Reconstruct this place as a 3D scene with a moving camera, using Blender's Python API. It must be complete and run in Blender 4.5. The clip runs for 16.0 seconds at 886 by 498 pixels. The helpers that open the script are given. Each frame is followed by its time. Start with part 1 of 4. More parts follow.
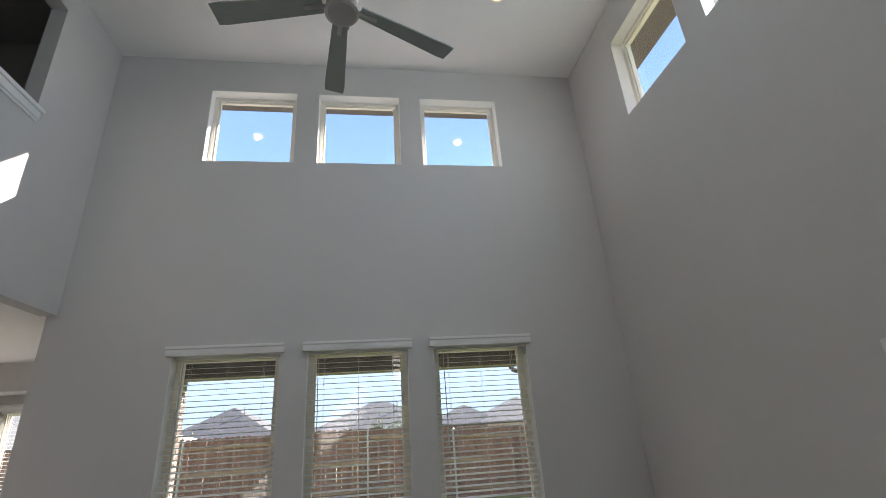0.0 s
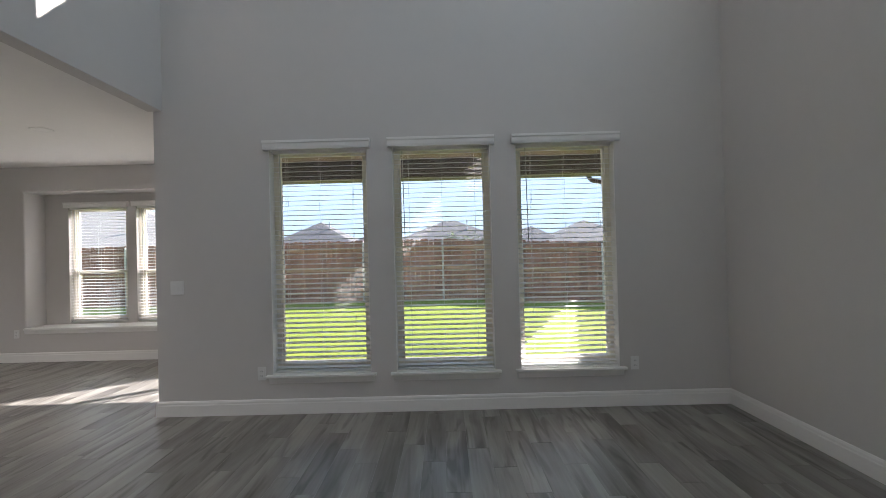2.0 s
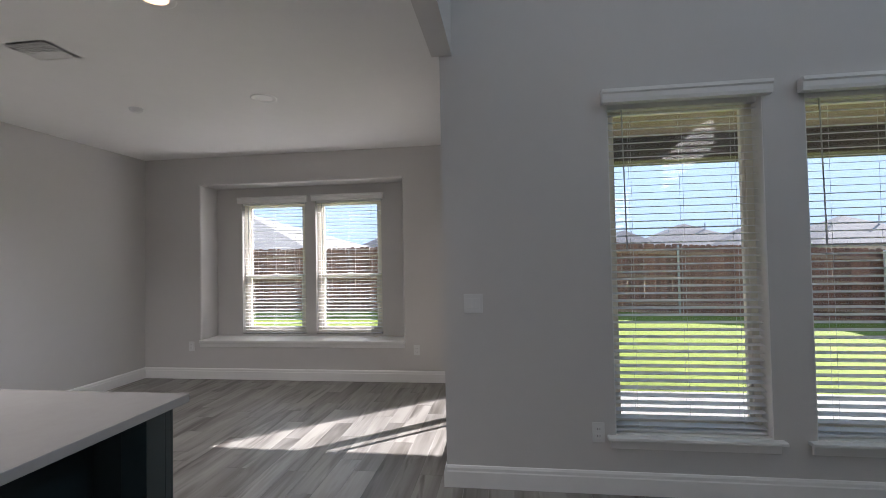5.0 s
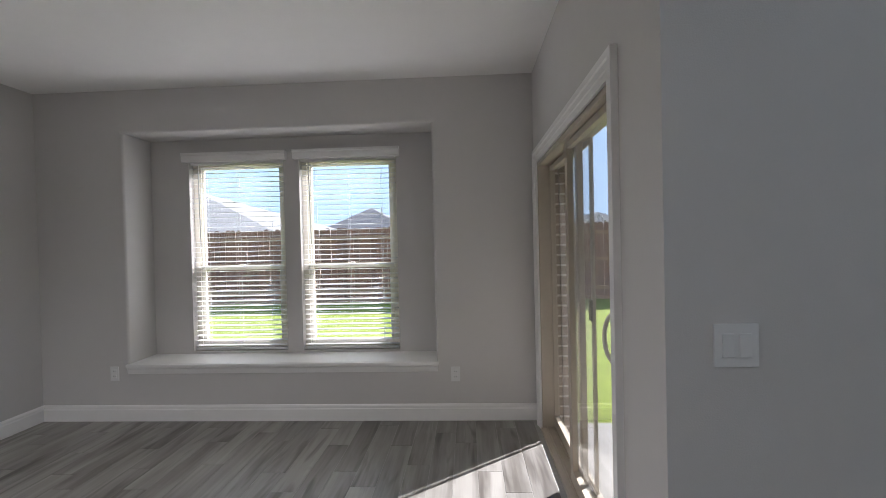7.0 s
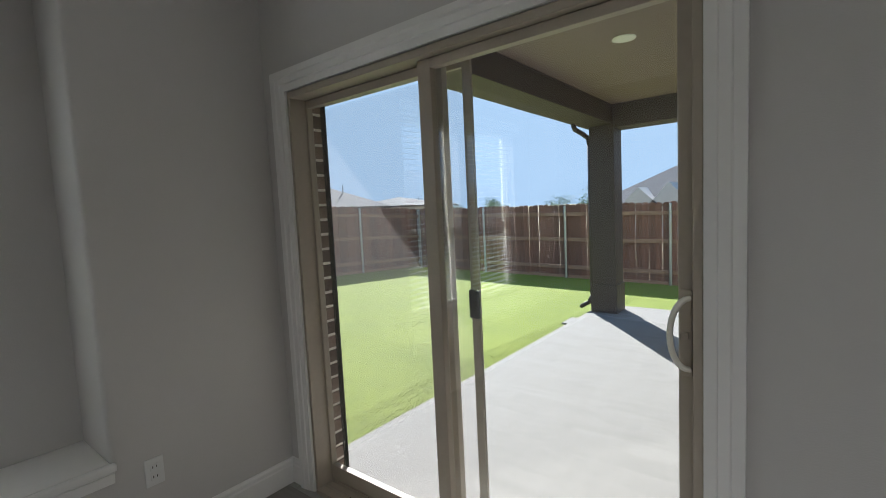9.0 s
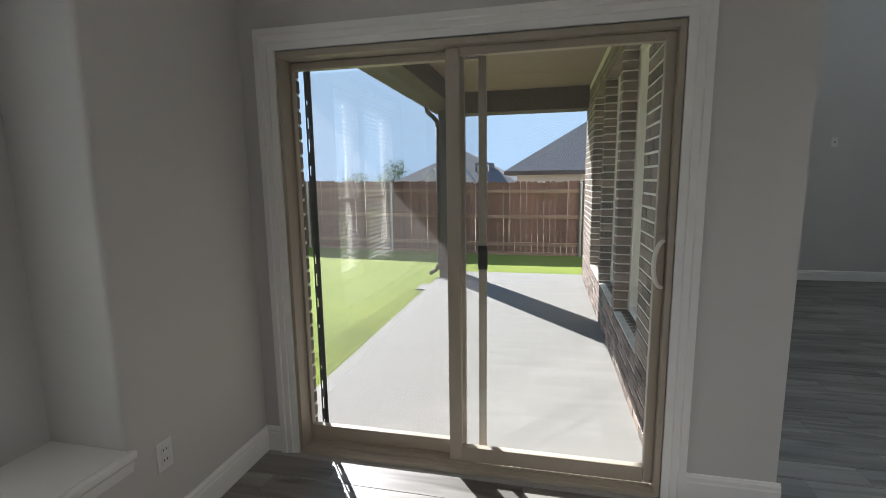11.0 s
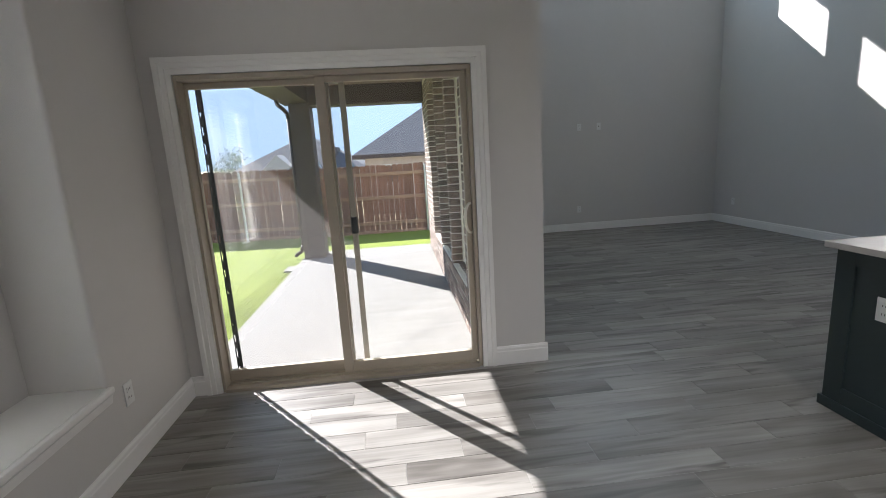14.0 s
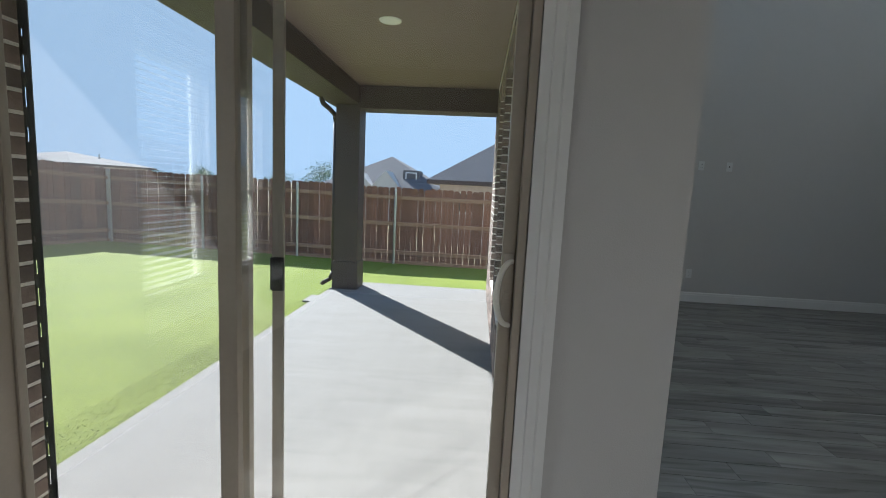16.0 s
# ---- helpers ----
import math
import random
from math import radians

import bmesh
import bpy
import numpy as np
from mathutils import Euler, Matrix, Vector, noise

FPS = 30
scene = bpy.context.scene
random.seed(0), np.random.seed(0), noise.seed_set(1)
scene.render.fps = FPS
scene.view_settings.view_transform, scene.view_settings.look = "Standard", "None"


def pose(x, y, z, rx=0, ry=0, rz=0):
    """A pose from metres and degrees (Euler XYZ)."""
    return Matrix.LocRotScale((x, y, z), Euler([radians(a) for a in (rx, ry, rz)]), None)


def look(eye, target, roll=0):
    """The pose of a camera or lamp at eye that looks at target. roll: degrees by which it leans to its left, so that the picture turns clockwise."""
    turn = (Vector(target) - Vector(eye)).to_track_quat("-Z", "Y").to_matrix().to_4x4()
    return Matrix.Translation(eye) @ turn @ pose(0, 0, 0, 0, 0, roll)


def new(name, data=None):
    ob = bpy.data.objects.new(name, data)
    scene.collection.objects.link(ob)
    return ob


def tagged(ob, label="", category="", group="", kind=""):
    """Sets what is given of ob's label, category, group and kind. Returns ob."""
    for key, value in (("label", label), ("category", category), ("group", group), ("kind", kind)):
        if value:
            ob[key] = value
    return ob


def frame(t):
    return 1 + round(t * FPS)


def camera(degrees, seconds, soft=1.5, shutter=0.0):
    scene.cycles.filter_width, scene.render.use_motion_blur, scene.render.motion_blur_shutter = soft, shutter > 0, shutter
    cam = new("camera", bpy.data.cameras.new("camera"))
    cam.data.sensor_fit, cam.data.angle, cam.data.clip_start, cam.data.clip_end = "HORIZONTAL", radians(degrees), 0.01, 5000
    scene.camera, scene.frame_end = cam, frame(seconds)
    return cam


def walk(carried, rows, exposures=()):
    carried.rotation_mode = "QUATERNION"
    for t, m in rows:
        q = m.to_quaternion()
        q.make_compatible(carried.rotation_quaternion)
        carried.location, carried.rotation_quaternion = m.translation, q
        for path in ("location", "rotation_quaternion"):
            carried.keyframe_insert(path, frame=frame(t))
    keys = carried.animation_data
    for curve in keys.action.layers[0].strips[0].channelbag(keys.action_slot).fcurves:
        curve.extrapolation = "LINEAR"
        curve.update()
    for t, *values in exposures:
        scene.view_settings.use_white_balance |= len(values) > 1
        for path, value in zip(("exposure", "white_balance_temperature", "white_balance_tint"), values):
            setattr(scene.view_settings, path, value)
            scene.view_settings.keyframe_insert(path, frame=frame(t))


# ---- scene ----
cam = camera(87.9, 16.0, soft=0.7)
PATH = [
    (0, (2.689, -4.151, 1.615), (2.987, -2.316, 2.352), -3.9),
    (0.5, (2.65, -4.115, 1.621), (2.851, -2.224, 2.239), -4.3),
    (1, (2.58, -4.08, 1.498), (2.698, -2.121, 1.883), -3.6),
    (1.5, (2.551, -4.061, 1.395), (2.586, -2.068, 1.548), -2.9),
    (2, (2.571, -4.065, 1.376), (2.56, -2.065, 1.397), -1.5),
    (2.5, (2.41, -4.021, 1.347), (2.301, -2.025, 1.289), -0.7),
    (3, (2.03, -3.956, 1.385), (1.768, -1.974, 1.331), -1.7),
    (3.5, (1.581, -3.729, 1.398), (1.205, -1.765, 1.37), -1.7),
    (4, (1.09, -3.573, 1.371), (0.718, -1.608, 1.383), -1.2),
    (4.5, (0.732, -3.286, 1.404), (0.425, -1.31, 1.431), -1.2),
    (5, (0.392, -2.881, 1.405), (0.123, -0.9, 1.456), -1.1),
    (7.5, (-0.78, -0.86, 1.435), (-0.740, 1.138, 1.368), -1.5),
    (8, (-1.048, -0.43, 1.415), (-0.354, 1.438, 1.257), -2.7),
    (8.5, (-1.212, -0.074, 1.416), (0.036, 1.481, 1.245), -2.85),
    (11, (-2.026, 0.967, 1.411), (-0.096, 1.401, 1.115), -0.8),
    (11.5, (-2.331, 0.885, 1.419), (-0.37, 1.149, 1.126), -1.2),
    (12, (-2.63, 0.849, 1.455), (-0.654, 0.907, 1.15), -2.1),
    (12.5, (-2.924, 0.964, 1.424), (-0.959, 0.854, 1.064), -2.0),
    (13, (-3.053, 0.94, 1.452), (-1.095, 0.796, 1.071), -1.9),
    (13.5, (-3.07, 0.923, 1.451), (-1.112, 0.78, 1.07), -2.8),
    (14, (-2.973, 0.97, 1.454), (-1.02, 0.783, 1.063), -3.4),
    (14.5, (-2.616, 0.906, 1.394), (-0.668, 0.659, 1.017), -3.3),
    (15, (-2.227, 0.83, 1.414), (-0.27, 0.6, 1.072), -2.6),
    (15.5, (-1.796, 0.813, 1.445), (0.176, 0.683, 1.141), -1.2),
    (16, (-1.350, 0.600, 1.350), (0.631, 0.737, 1.095), 2.8),
]
EXPOSURES = ((0.0, 2.2, 6400, 16), (0.5, 2.2, 6400, 16), (1.0, 2.05, 6400, 13), (1.5, 2.0, 6450, 13), (2.0, 2.2, 6250, 16), (2.5, 2.3, 6200, 17), (4.0, 2.2, 6100, 17),
             (4.5, 2.18, 6050, 17), (5.0, 1.98, 6000, 17), (7.5, 2.03, 5850, 13), (8.5, 1.5, 5850, 9), (11.0, 1.57, 5950, 10), (12.5, 1.92, 5950, 12), (14.5, 1.98, 5950, 13),
             (15.5, 1.87, 5900, 12), (16.0, 1.5, 5700, 8))
walk(cam, [(t, look(eye, target, roll)) for t, eye, target, roll in PATH], EXPOSURES)

# ---- world, sun, exposure ----
SUN = Vector((1.0, 0.81, 0.87))
world = bpy.data.worlds.new("world")
scene.world = world
world.use_nodes = True
wn = world.node_tree.nodes
sky = wn.new("ShaderNodeTexSky")
sky.sky_type, sky.sun_disc = "NISHITA", False
sky.sun_elevation = math.atan2(SUN.z, math.hypot(SUN.x, SUN.y))
sky.sun_rotation = math.atan2(SUN.x, SUN.y)
sky.air_density, sky.dust_density, sky.ozone_density = 1.2, 0.3, 1.6
wn["Background"].inputs["Strength"].default_value = 0.15
even = wn.new("ShaderNodeMix")
even.data_type, even.blend_type = "RGBA", "DARKEN"
even.inputs[0].default_value = 1.0
far_sky = wn.new("ShaderNodeTexSky")
far_sky.sky_type, far_sky.sun_disc = "NISHITA", False
far_sky.sun_elevation, far_sky.sun_rotation = sky.sun_elevation, sky.sun_rotation + math.pi
far_sky.air_density, far_sky.dust_density, far_sky.ozone_density = 1.0, 0.6, 1.2
dim = wn.new("ShaderNodeMix")
dim.data_type, dim.blend_type = "RGBA", "MULTIPLY"
dim.inputs[0].default_value = 1.0
dim.inputs[7].default_value = (0.74, 0.78, 0.82, 1)
world.node_tree.links.new(far_sky.outputs[0], dim.inputs[6])
world.node_tree.links.new(dim.outputs[2], even.inputs[7])
world.node_tree.links.new(sky.outputs[0], even.inputs[6])
haze = wn.new("ShaderNodeMix")
haze.data_type, haze.blend_type = "RGBA", "DARKEN"
haze.inputs[0].default_value = 1.0
haze.inputs[7].default_value = (1.38, 1.82, 2.38, 1)
world.node_tree.links.new(even.outputs[2], haze.inputs[6])
world.node_tree.links.new(haze.outputs[2], wn["Background"].inputs["Color"])
sun = new("sun", bpy.data.lights.new("sun", "SUN"))
sun.data.energy, sun.data.angle, sun.data.color = 5.0, radians(0.5), (1.0, 0.94, 0.86)
sun.matrix_world = look(SUN * 60, (0, 0, 0))

# skylight entering by two of the high east windows
for wy in (-2.45, -3.545):
    la = bpy.data.lights.new("skylight", "AREA")
    la.shape, la.size, la.size_y, la.energy, la.color = "RECTANGLE", 0.80, 0.80, 3.6, (0.66, 0.88, 1.0)
    new("skylight", la).matrix_world = look((5.10, wy, 4.675), (3.0, wy, 4.3))


# ---- materials ----
def mat(name, colour, rough=0.6, metal=0.0, vary=0.06, scale=6.0, bump=0.0, bump_scale=80.0, second=None, stretch=(1, 1, 1), island=0.0, spec=0.5):
    """A painted, cast or woven surface: two scales of mottling, fine relief, and a shift from piece to piece."""
    m = bpy.data.materials.new(name)
    m.use_nodes = True
    n, l = m.node_tree.nodes, m.node_tree.links
    b = n["Principled BSDF"]
    b.inputs["Roughness"].default_value, b.inputs["Metallic"].default_value = rough, metal
    b.inputs["Specular IOR Level"].default_value = spec
    co = n.new("ShaderNodeTexCoord")
    mp = n.new("ShaderNodeMapping")
    mp.inputs["Scale"].default_value = stretch
    l.new(co.outputs["Object"], mp.inputs[0])
    big, fine = n.new("ShaderNodeTexNoise"), n.new("ShaderNodeTexNoise")
    for t, s in ((big, scale), (fine, scale * 9)):
        t.inputs["Scale"].default_value, t.inputs["Detail"].default_value = s, 5
        l.new(mp.outputs[0], t.inputs["Vector"])
    add = n.new("ShaderNodeMath")
    add.operation = "MULTIPLY_ADD"
    add.inputs[1].default_value = 0.6
    l.new(big.outputs["Fac"], add.inputs[0])
    half = n.new("ShaderNodeMath")
    half.operation = "MULTIPLY"
    half.inputs[1].default_value = 0.4
    l.new(fine.outputs["Fac"], half.inputs[0])
    l.new(half.outputs[0], add.inputs[2])
    ramp = n.new("ShaderNodeValToRGB")
    lo, hi = ramp.color_ramp.elements
    lo.position, hi.position = 0.32, 0.68
    c = Vector(colour)
    lo.color = (*(c * (1 - vary)), 1)
    hi.color = (*(Vector(second) if second else c * (1 + vary)), 1)
    l.new(add.outputs[0], ramp.inputs[0])
    out = ramp.outputs[0]
    if island:
        hsv = n.new("ShaderNodeHueSaturation")
        info, isl = n.new("ShaderNodeObjectInfo"), n.new("ShaderNodeNewGeometry")
        both = n.new("ShaderNodeMath")
        l.new(info.outputs["Random"], both.inputs[0])
        l.new(isl.outputs["Random Per Island"], both.inputs[1])
        fr = n.new("ShaderNodeMath")
        fr.operation = "FRACT"
        l.new(both.outputs[0], fr.inputs[0])
        rng = n.new("ShaderNodeMapRange")
        rng.inputs["To Min"].default_value, rng.inputs["To Max"].default_value = 1 - island, 1 + island
        l.new(fr.outputs[0], rng.inputs[0])
        l.new(rng.outputs[0], hsv.inputs["Value"])
        l.new(out, hsv.inputs["Color"])
        out = hsv.outputs[0]
    l.new(out, b.inputs["Base Color"])
    if bump:
        bt = n.new("ShaderNodeTexNoise")
        bt.inputs["Scale"].default_value, bt.inputs["Detail"].default_value = bump_scale, 4
        l.new(mp.outputs[0], bt.inputs["Vector"])
        bp = n.new("ShaderNodeBump")
        bp.inputs["Strength"].default_value, bp.inputs["Distance"].default_value = bump, 0.01
        l.new(bt.outputs["Fac"], bp.inputs["Height"])
        l.new(bp.outputs[0], b.inputs["Normal"])
    return m


def plank_mat():
    """Grey wood-look porcelain: long streaks down each plank, cloudier patches, and a tone of its own per plank."""
    m = bpy.data.materials.new("wood_look_tile")
    m.use_nodes = True
    n, l = m.node_tree.nodes, m.node_tree.links
    b = n["Principled BSDF"]
    geo, info = n.new("ShaderNodeNewGeometry"), n.new("ShaderNodeObjectInfo")
    rnd = n.new("ShaderNodeMath")
    l.new(info.outputs["Random"], rnd.inputs[0])
    l.new(geo.outputs["Random Per Island"], rnd.inputs[1])
    off = n.new("ShaderNodeCombineXYZ")
    for k in range(3):
        mul = n.new("ShaderNodeMath")
        mul.operation = "MULTIPLY"
        mul.inputs[1].default_value = 37.0 + 11 * k
        l.new(rnd.outputs[0], mul.inputs[0])
        l.new(mul.outputs[0], off.inputs[k])
    vec = n.new("ShaderNodeVectorMath")
    l.new(geo.outputs["Position"], vec.inputs[0])
    l.new(off.outputs[0], vec.inputs[1])

    def streak(sx, sy, scale, detail, dist):
        mp, t = n.new("ShaderNodeMapping"), n.new("ShaderNodeTexNoise")
        mp.inputs["Scale"].default_value = (sx, sy, 1)
        l.new(vec.outputs[0], mp.inputs[0])
        l.new(mp.outputs[0], t.inputs["Vector"])
        t.inputs["Scale"].default_value, t.inputs["Detail"].default_value, t.inputs["Distortion"].default_value = scale, detail, dist
        return t.outputs["Fac"]

    broad, fine, cloud, dark = streak(8, 0.7, 1, 2.5, 0.5), streak(60, 2.0, 1, 4, 0.3), streak(5, 1.4, 1, 3, 0.3), streak(12, 1.3, 1, 2, 0.8)
    r1 = n.new("ShaderNodeValToRGB")
    e = r1.color_ramp.elements
    e[0].position, e[0].color = 0.36, (0.138, 0.126, 0.110, 1)
    e[1].position, e[1].color = 0.60, (0.315, 0.301, 0.277, 1)
    mixf = n.new("ShaderNodeMath")
    mixf.operation = "MULTIPLY_ADD"
    mixf.inputs[1].default_value = 0.16
    l.new(fine, mixf.inputs[0])
    m2 = n.new("ShaderNodeMath")
    m2.operation = "MULTIPLY_ADD"
    m2.inputs[1].default_value, m2.inputs[2].default_value = 0.50, 0.01
    l.new(broad, m2.inputs[0])
    m3 = n.new("ShaderNodeMath")
    m3.operation = "MULTIPLY_ADD"
    m3.inputs[1].default_value = 0.33
    l.new(cloud, m3.inputs[0])
    l.new(m2.outputs[0], m3.inputs[2])
    l.new(m3.outputs[0], mixf.inputs[2])
    l.new(mixf.outputs[0], r1.inputs[0])
    # scattered short dark grain marks
    mark, ink = n.new("ShaderNodeMapRange"), n.new("ShaderNodeMix")
    mark.inputs["From Min"].default_value, mark.inputs["From Max"].default_value = 0.53, 0.72
    mark.inputs["To Max"].default_value = 0.80
    l.new(dark, mark.inputs[0])
    ink.data_type = "RGBA"
    ink.inputs[7].default_value = (0.056, 0.046, 0.038, 1)
    l.new(mark.outputs[0], ink.inputs[0])
    l.new(r1.outputs[0], ink.inputs[6])
    hsv = n.new("ShaderNodeHueSaturation")
    fr, rng = n.new("ShaderNodeMath"), n.new("ShaderNodeMapRange")
    fr.operation = "FRACT"
    l.new(rnd.outputs[0], fr.inputs[0])
    rng.inputs["To Min"].default_value, rng.inputs["To Max"].default_value = 0.82, 1.12
    l.new(fr.outputs[0], rng.inputs[0])
    l.new(rng.outputs[0], hsv.inputs["Value"])
    l.new(ink.outputs[2], hsv.inputs["Color"])
    l.new(hsv.outputs[0], b.inputs["Base Color"])
    b.inputs["Roughness"].default_value = 0.42
    b.inputs["Specular IOR Level"].default_value = 0.8
    bp = n.new("ShaderNodeBump")
    bp.inputs["Strength"].default_value, bp.inputs["Distance"].default_value = 0.15, 0.004
    l.new(fine, bp.inputs["Height"])
    l.new(bp.outputs[0], b.inputs["Normal"])
    return m


def glass_mat(name, tint=(1, 1, 1), gloss=1.0):
    """A clear pane: lets light straight through and mirrors by Fresnel."""
    m = bpy.data.materials.new(name)
    m.use_nodes = True
    n, l = m.node_tree.nodes, m.node_tree.links
    n.remove(n["Principled BSDF"])
    tr, gl, mix = n.new("ShaderNodeBsdfTransparent"), n.new("ShaderNodeBsdfGlossy"), n.new("ShaderNodeMixShader")
    tr.inputs[0].default_value, gl.inputs["Roughness"].default_value = (*tint, 1), 0.0
    gl.inputs[0].default_value = (gloss, gloss, gloss, 1)
    lw, pw, ma = n.new("ShaderNodeLayerWeight"), n.new("ShaderNodeMath"), n.new("ShaderNodeMath")
    lw.inputs["Blend"].default_value = 0.5
    pw.operation, ma.operation = "POWER", "MULTIPLY_ADD"
    pw.inputs[1].default_value = 5.0
    ma.inputs[1].default_value, ma.inputs[2].default_value = 0.85, 0.07
    l.new(lw.outputs["Facing"], pw.inputs[0])
    l.new(pw.outputs[0], ma.inputs[0])
    l.new(ma.outputs[0], mix.inputs[0])
    l.new(tr.outputs[0], mix.inputs[1])
    l.new(gl.outputs[0], mix.inputs[2])
    l.new(mix.outputs[0], n["Material Output"].inputs["Surface"])
    return m


def mesh_mat(name, colour, cover):
    """Fine insect mesh: mostly open, a thin share of grey threads."""
    m = bpy.data.materials.new(name)
    m.use_nodes = True
    n, l = m.node_tree.nodes, m.node_tree.links
    n.remove(n["Principled BSDF"])
    tr, df, tl, mix, both = n.new("ShaderNodeBsdfTransparent"), n.new("ShaderNodeBsdfDiffuse"), n.new("ShaderNodeBsdfTranslucent"), n.new("ShaderNodeMixShader"), n.new("ShaderNodeMixShader")
    df.inputs[0].default_value, tl.inputs[0].default_value = (*colour, 1), (*colour, 1)
    mix.inputs[0].default_value, both.inputs[0].default_value = cover, 0.5
    l.new(df.outputs[0], both.inputs[1])
    l.new(tl.outputs[0], both.inputs[2])
    l.new(tr.outputs[0], mix.inputs[1])
    l.new(both.outputs[0], mix.inputs[2])
    l.new(mix.outputs[0], n["Material Output"].inputs["Surface"])
    return m


def glow_mat(name, colour, strength):
    m = bpy.data.materials.new(name)
    m.use_nodes = True
    b = m.node_tree.nodes["Principled BSDF"]
    b.inputs["Base Color"].default_value = (*colour, 1)
    b.inputs["Emission Color"].default_value, b.inputs["Emission Strength"].default_value = (*colour, 1), strength
    return m


PAINT = mat("greige_wall_paint", (0.64, 0.622, 0.603), 0.75, vary=0.015, scale=1.3, bump=0.12, bump_scale=220, spec=0.3)
CEIL = mat("white_ceiling_paint", (0.90, 0.89, 0.87), 0.85, vary=0.015, scale=1.0, bump=0.2, bump_scale=160, spec=0.2)
TRIM = mat("white_gloss_trim", (0.86, 0.85, 0.83), 0.35, vary=0.02, scale=3)
SLAT = mat("white_blind_slat", (0.90, 0.895, 0.89), 0.45, vary=0.02, scale=4)
sn, sl_ = SLAT.node_tree.nodes, SLAT.node_tree.links
s_tr, s_mix = sn.new("ShaderNodeBsdfTranslucent"), sn.new("ShaderNodeMixShader")
s_tr.inputs[0].default_value, s_mix.inputs[0].default_value = (0.95, 0.945, 0.955, 1), 0.30
sl_.new(sn["Principled BSDF"].outputs[0], s_mix.inputs[1])
sl_.new(s_tr.outputs[0], s_mix.inputs[2])
sl_.new(s_mix.outputs[0], sn["Material Output"].inputs["Surface"])
VINYL = mat("almond_vinyl", (0.86, 0.82, 0.73), 0.4, vary=0.04, scale=5)
TAN = mat("tan_aluminium", (0.44, 0.385, 0.31), 0.42, vary=0.05, scale=6)
PLASTIC = mat("white_plastic", (0.78, 0.78, 0.77), 0.35, vary=0.01)
SLOT = mat("dark_slot", (0.03, 0.03, 0.03), 0.6)
BLACK = mat("black_plastic", (0.012, 0.012, 0.013), 0.45, vary=0.1)
STRIP = mat("dark_green_track", (0.012, 0.022, 0.019), 0.45, vary=0.2, scale=20)
ALU = mat("brushed_aluminium", (0.55, 0.55, 0.54), 0.35, 0.9, vary=0.05, scale=20)
NICKEL = mat("brushed_nickel", (0.50, 0.49, 0.47), 0.3, 1.0, vary=0.05, scale=20)
TILE = plank_mat()
GROUT = mat("grey_grout", (0.38, 0.37, 0.35), 0.9, vary=0.1, scale=30)
GLASS = glass_mat("clear_glass", (0.97, 0.985, 0.98))
MESH = mesh_mat("insect_mesh", (0.33, 0.30, 0.29), 0.11)
TEAL = mat("dark_teal_cabinet_paint", (0.030, 0.045, 0.048), 0.4, vary=0.06, scale=4)
QUARTZ = mat("white_quartz", (0.48, 0.46, 0.44), 0.22, vary=0.04, scale=3)
BLADE = mat("grey_fan_blade", (0.30, 0.345, 0.325), 0.5, vary=0.06, scale=8, stretch=(1, 8, 1))
FROST = mat("frosted_lens", (0.42, 0.42, 0.41), 0.5, vary=0.02)
BRICK = mat("brown_brick", (0.165, 0.118, 0.096), 0.9, vary=0.30, scale=14, bump=0.6, bump_scale=60, second=(0.27, 0.205, 0.17), island=0.45)
MORTAR = mat("pale_mortar", (0.88, 0.83, 0.76), 0.95, vary=0.10, scale=25, bump=0.5, bump_scale=120)
CONC = mat("broom_finish_concrete", (0.255, 0.240, 0.224), 0.9, vary=0.05, scale=1.4, bump=0.2, bump_scale=240, stretch=(1, 6, 1))
LAWN = mat("lawn_turf", (0.165, 0.212, 0.022), 0.9, vary=0.14, scale=1.1, bump=0.16, bump_scale=90, second=(0.215, 0.258, 0.032), spec=0.2)
BLADES = mat("grass_blades", (0.175, 0.224, 0.025), 0.8, vary=0.12, scale=1.1, second=(0.225, 0.27, 0.038), island=0.12, spec=0.25)
DRY = mat("dry_grass", (0.27, 0.25, 0.14), 0.95, vary=0.2, scale=0.5, second=(0.36, 0.32, 0.20), spec=0.2)
CEDAR = mat("stained_cedar", (0.185, 0.078, 0.052), 0.8, vary=0.45, scale=2.4, bump=0.5, bump_scale=30, second=(0.32, 0.15, 0.10), stretch=(7, 7, 0.7), island=0.28)
RAILWOOD = mat("weathered_rail", (0.33, 0.20, 0.13), 0.8, vary=0.2, scale=3, stretch=(1, 1, 6))
GALV = mat("galvanised_steel", (0.52, 0.53, 0.53), 0.4, 0.85, vary=0.08, scale=20)
BROWN = mat("dark_brown_paint", (0.066, 0.047, 0.042), 0.55, vary=0.10, scale=5, bump=0.15, bump_scale=60)
BROWNC = mat("brown_soffit_paint", (0.21, 0.15, 0.125), 0.7, vary=0.06, scale=3)
PALESHINGLE = mat("pale_shingles", (0.23, 0.215, 0.20), 0.9, vary=0.12, scale=1.6, bump=0.4, bump_scale=18, stretch=(1, 1, 4))
SHINGLE = mat("grey_shingles", (0.105, 0.099, 0.103), 0.9, vary=0.15, scale=1.6, bump=0.5, bump_scale=18, second=(0.14, 0.132, 0.135), stretch=(1, 1, 4))
PALEBRICK = mat("pale_far_brick", (0.62, 0.54, 0.50), 0.9, vary=0.12, scale=5, bump=0.3, bump_scale=30)
STONE = mat("pale_stone", (0.52, 0.49, 0.45), 0.9, vary=0.1, scale=4)
